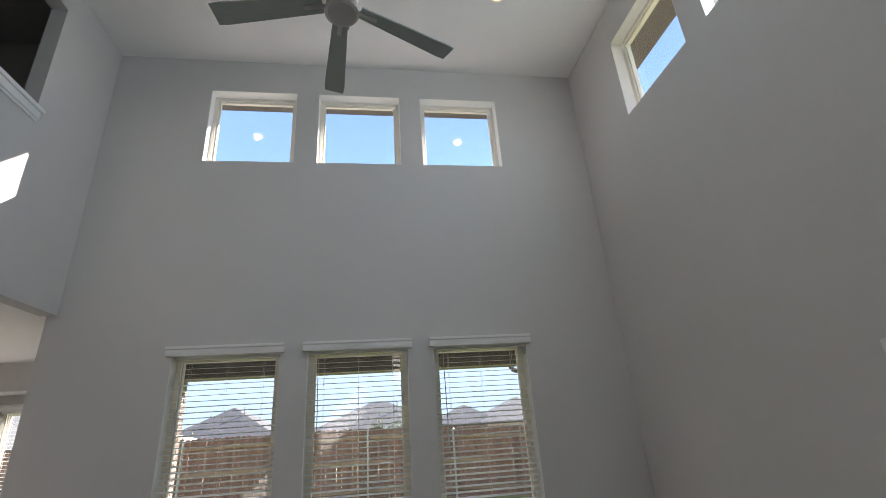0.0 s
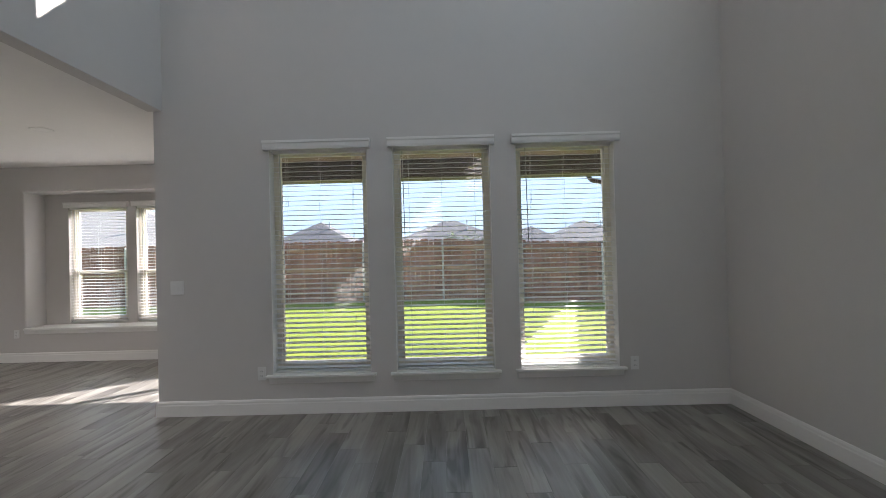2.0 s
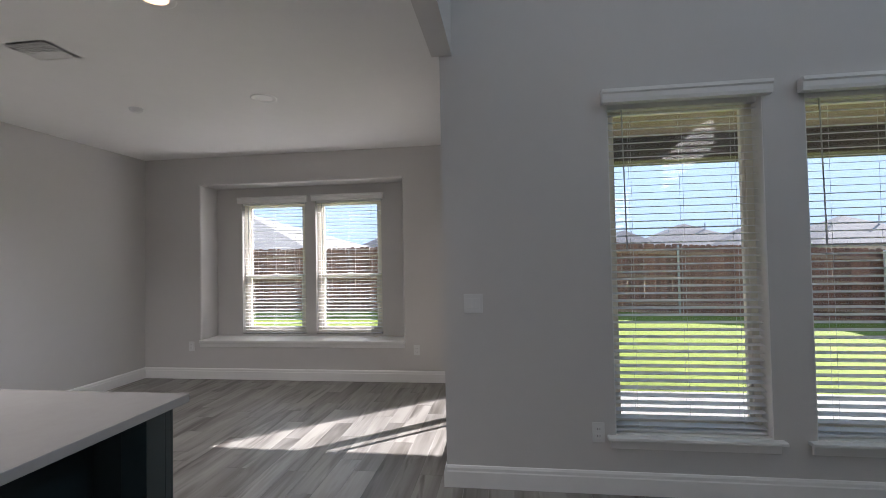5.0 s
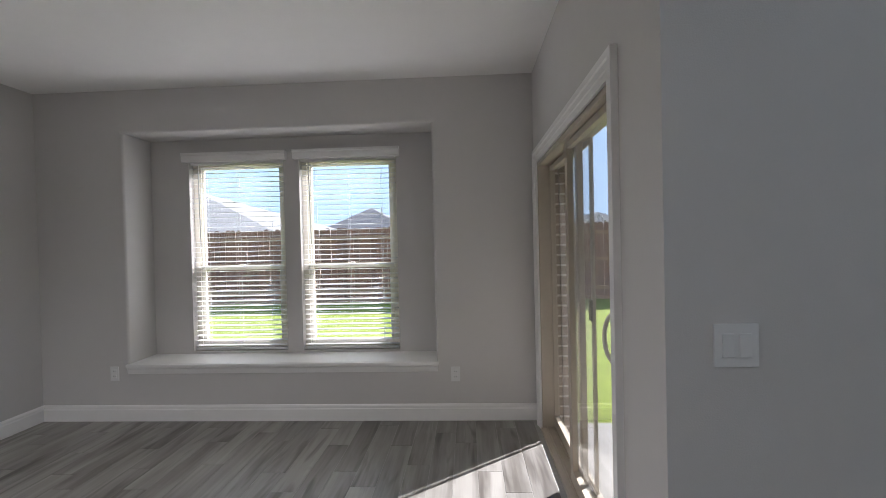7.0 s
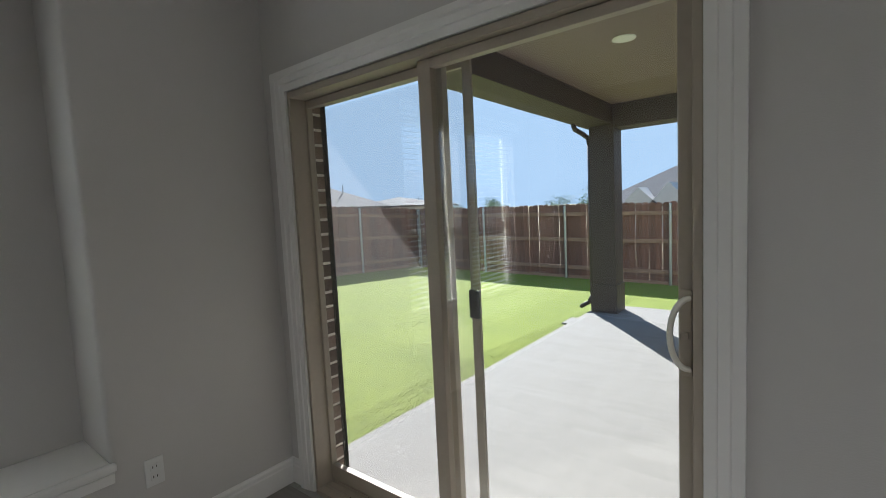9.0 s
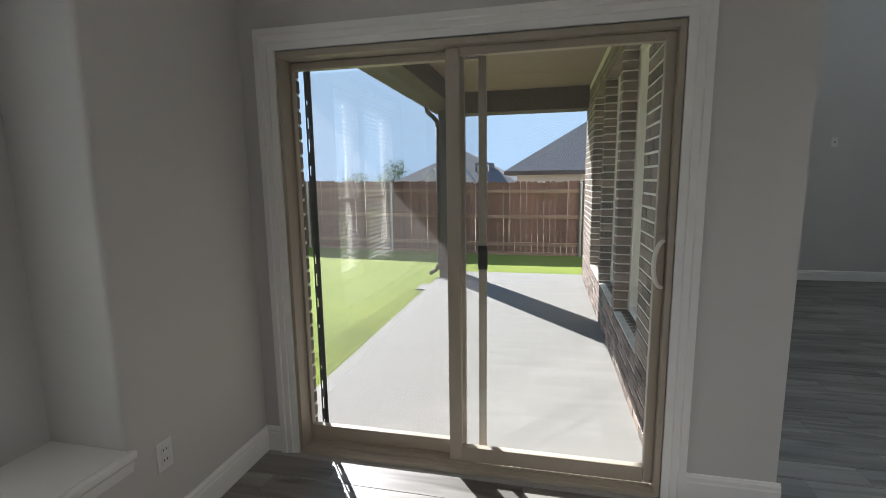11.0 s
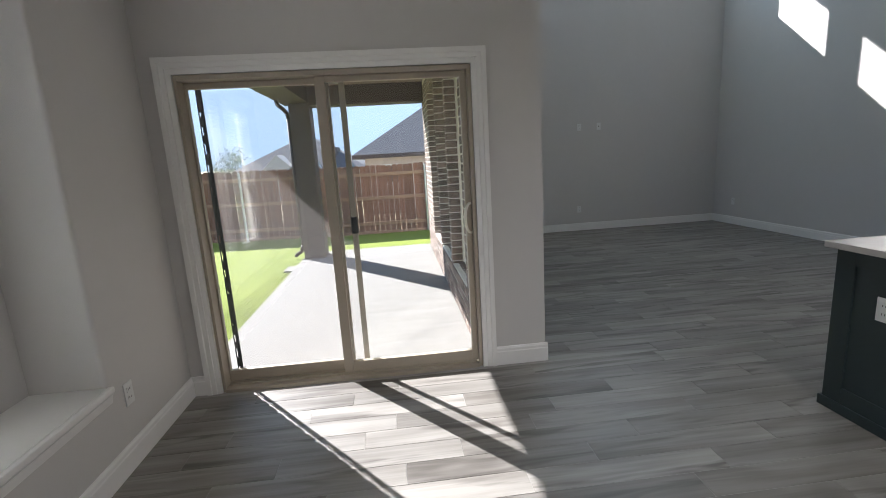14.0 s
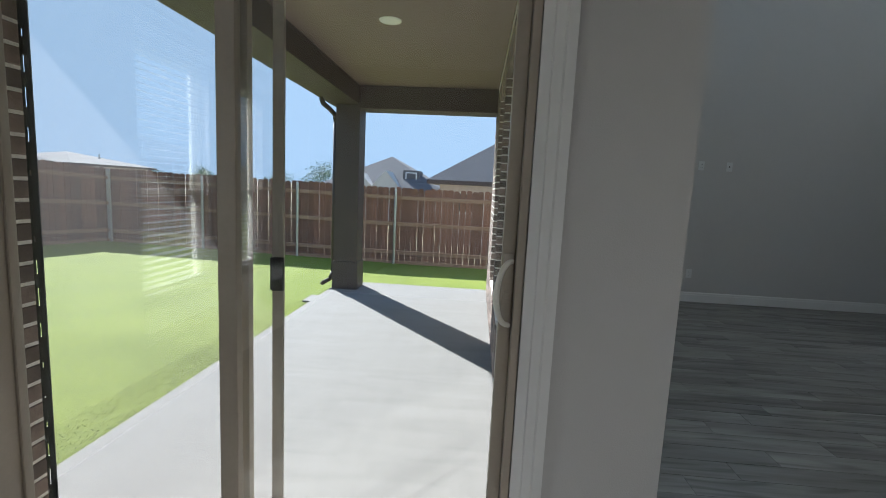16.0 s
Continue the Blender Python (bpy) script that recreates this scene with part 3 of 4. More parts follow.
# insect screen parked over the fixed panel
screen = thing("screen_door", "sliding insect screen frame parked over the fixed glass", "screen door")
SY0, SY1 = 1.240, 2.150
sf = bmesh.new()
add_box(sf, 0.136, 0.152, SY0, SY0 + 0.038, 0.038, DZ - 0.031, 0.003)
part("stile", sf, TAN, screen)
sf = bmesh.new()
add_box(sf, 0.136, 0.152, SY0 + 0.038, SY1, 0.038, 0.062, 0.003)
add_box(sf, 0.136, 0.152, SY0 + 0.038, SY1, DZ - 0.062, DZ - 0.031, 0.003)
part("rail", sf, TAN, screen)
sg = bmesh.new()
zz = 0.065
while zz < DZ - 0.09:
    add_box(sg, 0.142, 0.146, SY1 - 0.036, SY1 - 0.014, zz, zz + 0.115)
    add_box(sg, 0.142, 0.146, SY1 - 0.007, SY1, zz, zz + 0.115)
    add_box(sg, 0.142, 0.146, SY1 - 0.014, SY1 - 0.007, zz + 0.035 + 0.03 * math.sin(zz * 9), zz + 0.115)
    zz += 0.115
part("slotted_stile", sg, STRIP, screen, "dark green slotted stile")
part("mesh", box(0.1435, 0.1445, SY0 + 0.038, SY1 - 0.036, 0.062, DZ - 0.075), MESH, screen, "fine grey insect mesh")
lat = box(0.121, 0.135, SY0 - 0.006, SY0 + 0.040, 0.985, 1.10, 0.006)
part("latch", lat, BLACK, screen, "black plastic latch")


# ---- switches and outlets ----
def plate(axis, sign, p, a, z, w, h, kind, label):
    """A cover plate on a wall; sign points into the room."""
    ob = thing(kind, label, "switch" if kind == "light_switch" else "outlet", "wall plates")
    def put(name, da0, da1, z0, z1, d0, d1, material, lab="", bev=0.0):
        lo, hi = sorted((p + sign * d0, p + sign * d1))
        bm = box(a + da0, a + da1, lo, hi, z0, z1, bev) if axis == "y" else box(lo, hi, a + da0, a + da1, z0, z1, bev)
        return part(name, bm, material, ob, lab)
    put("cover_plate", -w / 2, w / 2, z - h / 2, z + h / 2, 0, 0.006, PLASTIC, bev=0.002)
    if kind == "light_switch":
        for dx in (-0.023, 0.023) if w > 0.1 else (0,):
            put("rocker", dx - 0.016, dx + 0.016, z - 0.033, z + 0.033, 0.006, 0.010, PLASTIC, bev=0.002)
    elif kind == "power_outlet":
        for dz in (-0.021, 0.021):
            put("socket", -0.017, 0.017, z + dz - 0.014, z + dz + 0.014, 0.006, 0.008, PLASTIC, bev=0.002)
            for dx in (-0.007, 0.007):
                put("slot", dx - 0.0015, dx + 0.0015, z + dz - 0.004, z + dz + 0.006, 0.008, 0.0085, SLOT)
    else:
        put("jack", -0.008, 0.008, z - 0.008, z + 0.008, 0.006, 0.009, SLOT)
    return ob


plate("y", -1, 0, 0.185, 1.135, 0.118, 0.118, "light_switch", "white double rocker light switch on the wall")
plate("y", -1, 0, 0.92, 0.36, 0.072, 0.118, "power_outlet", "white power outlet low on the window wall")
plate("y", -1, 0, 4.21, 0.375, 0.072, 0.118, "power_outlet", "white power outlet low on the window wall")
plate("y", -1, YN, -0.655, 0.372, 0.072, 0.118, "power_outlet", "white power outlet beside the window seat")
plate("y", -1, YN, -3.51, 0.398, 0.072, 0.118, "power_outlet", "white power outlet below the window seat")
plate("x", -1, XR, -2.32, 1.83, 0.072, 0.118, "power_outlet", "white outlet high on the television wall")
plate("x", -1, XR, -2.675, 1.83, 0.072, 0.118, "cable_outlet", "white cable outlet high on the television wall")
plate("x", -1, XR, -2.32, 0.386, 0.072, 0.118, "power_outlet", "white power outlet low on the television wall")
plate("y", 1, YF, 4.55, 0.40, 0.072, 0.118, "power_outlet", "white power outlet low on the plain wall")


# ---- ceiling fittings ----
def downlight(x, y, z, watts, colour=(1.0, 0.95, 0.88), glow=12.0):
    ob = thing("recessed_downlight", "white recessed ceiling downlight" + (", switched on" if watts else ", switched off"), "ceiling light", "recessed downlights", (x, y, z))
    bm = bmesh.new()
    steps = ((0.066, -0.001), (0.078, -0.005), (0.092, -0.008), (0.102, -0.005), (0.104, 0.0))
    rr = [[bm.verts.new((r * math.cos(a), r * math.sin(a), h)) for a in [2 * math.pi * k / 32 for k in range(32)]] for r, h in steps]
    for r0, r1 in zip(rr, rr[1:]):
        for k in range(32):
            bm.faces.new((r0[k], r0[(k + 1) % 32], r1[(k + 1) % 32], r1[k]))
    part("trim_ring", bm, TRIM, ob, smooth=True)
    lens = bmesh.new()
    bmesh.ops.create_cone(lens, cap_ends=True, segments=32, radius1=0.068, radius2=0.068, depth=0.002, matrix=Matrix.Translation((0, 0, -0.0015)))
    part("lens", lens, LAMP if watts else FROSTW, ob, "glowing lens" if watts else "")
    if watts:
        la = bpy.data.lights.new("downlight_lamp", "SPOT")
        la.energy, la.spot_size, la.spot_blend, la.shadow_soft_size, la.color = watts, radians(150), 0.8, 0.05, colour
        lo = new("downlight_lamp", la)
        lo.location = (x, y, z - 0.02)
    return ob


LAMP = glow_mat("lit_lens", (1.0, 0.66, 0.34), 0.6)
FROSTW = mat("white_lens", (0.90, 0.89, 0.87), 0.5, vary=0.01)
LW = 19.0
downlight(-1.33, -0.82, H1, LW * 0.25)
downlight(-1.53, 0.60, H1, 0)
# three unseen kitchen downlights, added as fill for the nook and west wall
downlight(-2.95, -0.82, H1, LW * 1.6)
for x, y in ((-2.95, -2.5), (-2.95, -4.1)):
    downlight(x, y, H1, LW * 0.7)
for x in (1.15, 3.9):
    for y in (-1.05, -3.8):
        downlight(x, y, H2, LW * 0.10)
sd = thing("smoke_detector", "small round white smoke detector on the ceiling", "smoke detector", at=(-2.71, 0.63, H1))
part("body", rod(bmesh.new(), (0, 0, -0.025), (0, 0, 0), 0.045, 24, 0.055), PLASTIC, sd)
part("cap", rod(bmesh.new(), (0, 0, -0.034), (0, 0, -0.025), 0.028, 20, 0.036), PLASTIC, sd)
vent = thing("ceiling_vent", "white louvred air vent in the low ceiling", "vent", at=(-2.43, -0.42, H1))
part("frame", frame_bm("y", 0, 0.01, -0.15, 0.15, -0.125, 0.125, 0.025), TRIM, vent).matrix_basis = pose(0, 0, 0, 90, 0, 0)
part("backing", box(-0.124, 0.124, -0.10, 0.10, -0.0015, -0.0005), FROSTW, vent)
vs = mesh_of("slat", box(-0.124, 0.124, -0.008, 0.008, -0.0008, 0.0008), TRIM)
for k in range(9):
    piece("slat", vs, vent, pose(0, -0.088 + k * 0.022, -0.007, 18 if k < 5 else -18, 0, 0))

wv = thing("wall_vent", "white louvred return air grille high on the plain wall", "vent", at=(2.42, YF, 3.20))
part("frame", frame_bm("y", 0.0005, 0.012, -0.18, 0.18, -0.11, 0.11, 0.022), TRIM, wv)
part("backing", box(-0.16, 0.16, 0.0005, 0.002, -0.09, 0.09), FROSTW, wv)
ws = mesh_of("slat", box(-0.158, 0.158, 0.002, 0.009, -0.0012, 0.0012), TRIM)
for k in range(11):
    piece("slat", ws, wv, pose(0, 0, -0.08 + k * 0.016))

# ceiling fan at rest
FX, FY, FZ = 2.536, -2.36, 3.66
fan = thing("ceiling_fan", "brushed nickel ceiling fan with five grey blades", "ceiling fan", at=(FX, FY, FZ))
part("downrod", rod(bmesh.new(), (0, 0, 0.16), (0, 0, H2 - FZ - 0.05), 0.013, 12), NICKEL, fan)
part("canopy", rod(bmesh.new(), (0, 0, H2 - FZ - 0.07), (0, 0, H2 - FZ), 0.03, 24, 0.07), NICKEL, fan)
mot = bmesh.new()
rod(mot, (0, 0, 0.03), (0, 0, 0.13), 0.082, 32, 0.078)
rod(mot, (0, 0, 0.13), (0, 0, 0.17), 0.078, 32, 0.022)
part("motor", mot, NICKEL, fan)
lk = part("light_kit", rod(bmesh.new(), (0, 0, -0.012), (0, 0, 0.03), 0.088, 40, 0.084), NICKEL, fan)
part("lens", rod(bmesh.new(), (0, 0, -0.018), (0, 0, -0.011), 0.070, 40, 0.076), FROST, lk, "frosted round lens")
part("pull_chain", rod(bmesh.new(), (0.03, 0.085, -0.03), (0.03, 0.085, 0.02), 0.004, 8), NICKEL, fan)
bl = bmesh.new()
ring0 = [(0.10, -0.040), (0.62, -0.062), (0.67, -0.058), (0.675, 0.058), (0.62, 0.062), (0.10, 0.040)]
up = [bl.verts.new((x, y, 0.004)) for x, y in ring0]
dn = [bl.verts.new((x, y, -0.004)) for x, y in ring0]
bl.faces.new(up)
bl.faces.new(dn[::-1])
for k in range(6):
    bl.faces.new((up[k], dn[k], dn[(k + 1) % 6], up[(k + 1) % 6]))
bmesh.ops.recalc_face_normals(bl, faces=bl.faces)
blade_me = mesh_of("blade", bl, BLADE)
arm = bmesh.new()
add_box(arm, 0.07, 0.20, -0.011, 0.011, -0.012, -0.004, 0.003)
arm_me = mesh_of("blade_arm", arm, NICKEL)
for k in range(5):
    m = pose(0, 0, 0.055, 0, 0, 26 + 72 * k) @ pose(0, 0, 0, 10, 0, 0)
    piece("blade", blade_me, fan, m)
    piece("blade_arm", arm_me, fan, m)

# ---- kitchen island ----
isl = thing("kitchen_island", "dark teal kitchen island with panelled end and seating overhang", "kitchen island")
IX0, IX1, IY0, IY1 = -1.95, -0.87, -3.7, -1.28
part("body", box(IX0, IX1 - 0.30, IY0, IY1 - 0.04, 0.10, 0.878), TEAL, isl)
part("toe_kick", box(IX0 + 0.06, IX1 - 0.31, IY0, IY1 - 0.06, 0.0, 0.10), TEAL, isl)
part("end_panel", box(IX0, IX1, IY1 - 0.04, IY1 - 0.012, 0.0, 0.878, 0.002), TEAL, isl)
rails = bmesh.new()
for a, b, z0, z1 in ((IX0, IX0 + 0.075, 0.0, 0.878), (IX1 - 0.10, IX1, 0.0, 0.878), (IX0 + 0.075, IX1 - 0.10, 0.80, 0.878), (IX0 + 0.075, IX1 - 0.10, 0.0, 0.14)):
    add_box(rails, a, b, IY1 - 0.012, IY1, z0, z1, 0.002)
part("shaker_frame", rails, TEAL, isl)
part("end_post", box(IX1 - 0.10, IX1, IY1 - 0.13, IY1 - 0.04, 0.0, 0.878, 0.003), TEAL, isl)
shoe = bmesh.new()
add_box(shoe, IX0, IX1 + 0.014, IY1, IY1 + 0.014, 0.0, 0.055, 0.004)
add_box(shoe, IX1, IX1 + 0.014, IY1 - 0.13, IY1, 0.0, 0.055, 0.004)
part("shoe_mould", shoe, TEAL, isl)
top = tagged(part("island_countertop", box(IX0 - 0.035, IX1 + 0.04, IY0 - 0.03, IY1 + 0.04, 0.879, 0.912, 0.004), QUARTZ), "white quartz countertop on the kitchen island", "countertop")
plate("y", 1, IY1 - 0.012, -1.125, 0.62, 0.075, 0.118, "power_outlet", "white power outlet on the island's end panel")


# ---- outside: ground, patio ----
def ground_z(x, y):
    xx = min(max(x, 2.5), 26.0)
    yy = min(max(y, 2.0), 14.0)
    return -0.15 + 0.018 * (yy - 2.6) - 0.049 * (xx - 2.5)


gx = sorted({-4000, -800, -200, -60, -30, *[v * 1.0 for v in range(-20, 28)], 9.85, 2.5, 30, 60, 200, 800, 4000})
gy = sorted({-4000, -800, -200, -60, -30, *[v * 1.0 for v in range(-16, 20)], 10.15, 30, 60, 200, 800, 4000})
gb = bmesh.new()
gv = {(x, y): gb.verts.new((x, y, ground_z(x, y) if not (-4.4 < x < 5.3 and -5.1 < y < 2.9) else -0.3)) for x in gx for y in gy}
for x0, x1 in zip(gx, gx[1:]):
    for y0, y1 in zip(gy, gy[1:]):
        gb.faces.new((gv[x0, y0], gv[x1, y0], gv[x1, y1], gv[x0, y1])).material_index = 1 if x1 > 9.9 or y1 > 10.2 else 0
struct("ground", gb, LAWN, "bright green mown lawn, drier grass beyond the fence", "lawn").data.materials.append(DRY)
PX1, PY1, PZ = 5.50, 2.63, -0.115
patio = struct("patio_slab", box(T2 + 0.005, PX1, T + 0.02, PY1, -0.45, PZ, 0.008), CONC, "pale broom-finished concrete patio slab", "patio")

# grass blades over the near lawn
rng = np.random.default_rng(4)
N = 50000
gx0, gy0 = rng.uniform(0.3, 9.7, N), 2.64 + rng.uniform(0, 1, N) ** 1.6 * 7.2
side = rng.random(N) < 0.07
gx0[side], gy0[side] = rng.uniform(5.52, 9.7, side.sum()), rng.uniform(-1.0, 2.6, side.sum())
gz0 = np.array([ground_z(a, b) for a, b in zip(gx0, gy0)])
ang, hgt, wid = rng.uniform(0, 2 * np.pi, N), rng.uniform(0.003, 0.007, N), rng.uniform(0.0025, 0.005, N)
lean = rng.normal(0, 0.012, (N, 2))
v = np.zeros((N, 3, 3))
v[:, 0] = np.c_[gx0 - wid * np.cos(ang), gy0 - wid * np.sin(ang), gz0 - 0.004]
v[:, 1] = np.c_[gx0 + wid * np.cos(ang), gy0 + wid * np.sin(ang), gz0 - 0.004]
v[:, 2] = np.c_[gx0 + lean[:, 0], gy0 + lean[:, 1], gz0 + hgt]
gm = bpy.data.meshes.new("grass")
gm.from_pydata(v.reshape(-1, 3).tolist(), [], np.arange(3 * N).reshape(-1, 3).tolist())
gm.materials.append(BLADES)
tagged(new("grass", gm), "short bright green grass blades", "grass", kind="stuff")

# patio cover
pc = thing("patio_cover", "dark brown patio cover with soffit, beams and a square column", "patio cover")
part("soffit", box(VX, 5.30, VE, 2.60, 2.69, 2.73), BROWNC, pc, "brown painted soffit")
part("front_beam", box(VX, 5.30, 2.26, 2.60, 2.44, 2.69, 0.006), BROWN, pc)
part("end_beam", box(4.93, 5.30, VE, 2.26, 2.39, 2.69, 0.006), BROWN, pc)
part("fascia", box(VX, 5.45, 2.60, 2.63, 2.47, 2.76, 0.004), BROWN, pc)
part("fascia", box(5.30, 5.45, VE, 2.60, 2.45, 2.76, 0.004), BROWN, pc)
rf = bmesh.new()
for vs4 in (((0.18, 2.78, 2.77), (5.6, 2.78, 2.77), (5.6, VE, 3.5), (0.18, VE, 3.5)),):
    lo4 = [rf.verts.new(p) for p in vs4]
    hi4 = [rf.verts.new((p[0], p[1], p[2] + 0.06)) for p in vs4]
    rf.faces.new(lo4[::-1])
    rf.faces.new(hi4)
    for k in range(4):
        rf.faces.new((lo4[k], lo4[(k + 1) % 4], hi4[(k + 1) % 4], hi4[k]))
bmesh.ops.recalc_face_normals(rf, faces=rf.faces)
part("roof", rf, SHINGLE, pc)
colm = part("column", box(4.95, 5.28, 2.25, 2.58, PZ, 2.44, 0.006), BROWN, pc)
part("column_base", box(4.935, 5.295, 2.235, 2.595, PZ, 0.28, 0.006), BROWN, colm)
GZ = 2.475
gutter = thing("gutter", "dark brown rain gutter along the patio cover", "gutter")
part("trough", extrude_profile([(0, 0), (0.11, 0.0), (0.122, 0.03), (0.135, 0.09), (0.135, 0.12), (0, 0.12)], (VX, 2.631, GZ), (5.5, 2.631, GZ)), BROWN, gutter)
part("downspout", tube([(4.70, 2.69, 2.52), (4.70, 2.70, 2.46), (4.74, 2.69, 2.40), (4.90, 2.655, 2.36), (5.05, 2.63, 2.31), (5.08, 2.625, 2.22), (5.08, 2.625, 0.10), (5.05, 2.66, 0.0), (4.96, 2.74, -0.05)], 0.032, 8), BROWN, gutter, smooth=True)
spl = bmesh.new()
add_box(spl, 4.62, 4.98, 2.67, 2.90, ground_z(4.8, 2.8) - 0.02, ground_z(4.8, 2.8) + 0.025, 0.008)
tagged(part("splash_block", spl, CONC), "small grey splash block under the downspout", "splash block")
pl = thing("patio_light", "round white recessed light in the patio soffit", "ceiling light", at=(2.53, 1.385, 2.69))
part("trim_ring", rod(bmesh.new(), (0, 0, -0.006), (0, 0, 0), 0.088, 28, 0.092), TRIM, pl)
part("lens", rod(bmesh.new(), (0, 0, -0.009), (0, 0, -0.006), 0.06, 28, 0.066), FROSTW, pl)

# ---- fence ----
FXR, FYB = 9.8, 10.1
FH = 1.83


def picket_mesh(w, h):
    bm = bmesh.new()
    prof = [(-w / 2, 0), (w / 2, 0), (w / 2, h - 0.035), (w / 2 - 0.035, h), (-w / 2 + 0.035, h), (-w / 2, h - 0.035)]
    f = [bm.verts.new((x, -0.008, z)) for x, z in prof]
    b = [bm.verts.new((x, 0.008, z)) for x, z in prof]
    bm.faces.new(f)
    bm.faces.new(b[::-1])
    for k in range(6):
        bm.faces.new((f[k], b[k], b[(k + 1) % 6], f[(k + 1) % 6]))
    bmesh.ops.recalc_face_normals(bm, faces=bm.faces)
    return mesh_of("picket", bm, CEDAR)


PK = [picket_mesh(0.138, FH + d) for d in (-0.012, 0.0, 0.01, 0.016)]
rnd = random.Random(5)


def fence(label, a, b, turn, inward):
    """A board fence from a to b that follows the ground: pickets outside, three rails and steel posts on the yard side."""
    f = thing("fence", label, "fence", "cedar fences")
    a, b = Vector(a), Vector(b)
    d, length = (b - a).normalized(), (b - a).length
    n = int(length / 0.143)
    for k in range(n):
        p = a + d * (k + 0.5) * length / n
        piece("picket", rnd.choice(PK), f, pose(p.x, p.y, ground_z(p.x, p.y) + 0.03 + rnd.uniform(-0.004, 0.004), 0, rnd.uniform(-0.4, 0.4), turn + rnd.uniform(-0.8, 0.8)))
    iv = Vector(inward)
    step = 2.44
    spots = [k * step for k in range(int(length / step) + 1)] + [length]
    for s0, s1 in zip(spots, spots[1:]):
        for h in (0.28, 0.98, 1.62):
            p, q = a + d * s0, a + d * s1
            p3 = Vector((p.x, p.y, ground_z(p.x, p.y) + h)) + iv * 0.03
            q3 = Vector((q.x, q.y, ground_z(q.x, q.y) + h)) + iv * 0.03
            bm = bmesh.new()
            m = Matrix.Translation((p3 + q3) / 2) @ (q3 - p3).to_track_quat("X", "Z").to_matrix().to_4x4()
            add_box(bm, -(q3 - p3).length / 2, (q3 - p3).length / 2, -0.019, 0.019, -0.043, 0.043, 0, m)
            part("rail", bm, RAILWOOD, f)
        p = a + d * s0 + iv * 0.085
        post = rod(bmesh.new(), (p.x, p.y, ground_z(p.x, p.y) - 0.05), (p.x, p.y, ground_z(p.x, p.y) + FH - 0.02), 0.03, 12)
        pp = part("post", post, GALV, f, "galvanised steel post")
        part("cap", rod(bmesh.new(), (p.x, p.y, ground_z(p.x, p.y) + FH - 0.02), (p.x, p.y, ground_z(p.x, p.y) + FH), 0.033, 12, 0.02), GALV, pp)
    kick = bmesh.new()
    for s0, s1 in zip(spots, spots[1:]):
        p, q = a + d * s0, a + d * s1
        p3 = Vector((p.x, p.y, ground_z(p.x, p.y) + 0.03)) + iv * 0.02
        q3 = Vector((q.x, q.y, ground_z(q.x, q.y) + 0.03)) + iv * 0.02
        m = Matrix.Translation((p3 + q3) / 2) @ (q3 - p3).to_track_quat("X", "Z").to_matrix().to_4x4()
        add_box(kick, -(q3 - p3).length / 2, (q3 - p3).length / 2, -0.012, 0.012, -0.07, 0.04, 0, m)
    part("kickboard", kick, RAILWOOD, f)


fence("brown stained cedar board fence with steel posts", (FXR, -4.75, 0), (FXR, FYB, 0), 90, (-1, 0, 0))
fence("brown stained cedar board fence along the back of the lawn", (FXR, FYB, 0), (-13.0, FYB, 0), 0, (0, -1, 0))


# ---- neighbouring houses ----
def hip(bm, x0, x1, y0, y1, z, rise, over=0.5):
    x0, x1, y0, y1 = x0 - over, x1 + over, y0 - over, y1 + over
    w = min(x1 - x0, y1 - y0) / 2
    if x1 - x0 >= y1 - y0:
        r = [(x0 + w, (y0 + y1) / 2, z + rise), (x1 - w - 1e-3, (y0 + y1) / 2, z + rise)]
    else:
        r = [((x0 + x1) / 2, y0 + w, z + rise), ((x0 + x1) / 2, y1 - w - 1e-3, z + rise)]
    c = [bm.verts.new(p) for p in ((x0, y0, z), (x1, y0, z), (x1, y1, z), (x0, y1, z))]
    r = [bm.verts.new(p) for p in r]
    if x1 - x0 >= y1 - y0:
        fs = ((c[0], c[1], r[1], r[0]), (c[1], c[2], r[1]), (c[2], c[3], r[0], r[1]), (c[3], c[0], r[0]))
    else:
        fs = ((c[0], c[1], r[0]), (c[1], c[2], r[1], r[0]), (c[2], c[3], r[1]), (c[3], c[0], r[0], r[1]))
    for f in fs:
        bm.faces.new(f)
    bm.faces.new(c[::-1])
    bmesh.ops.recalc_face_normals(bm, faces=bm.faces)


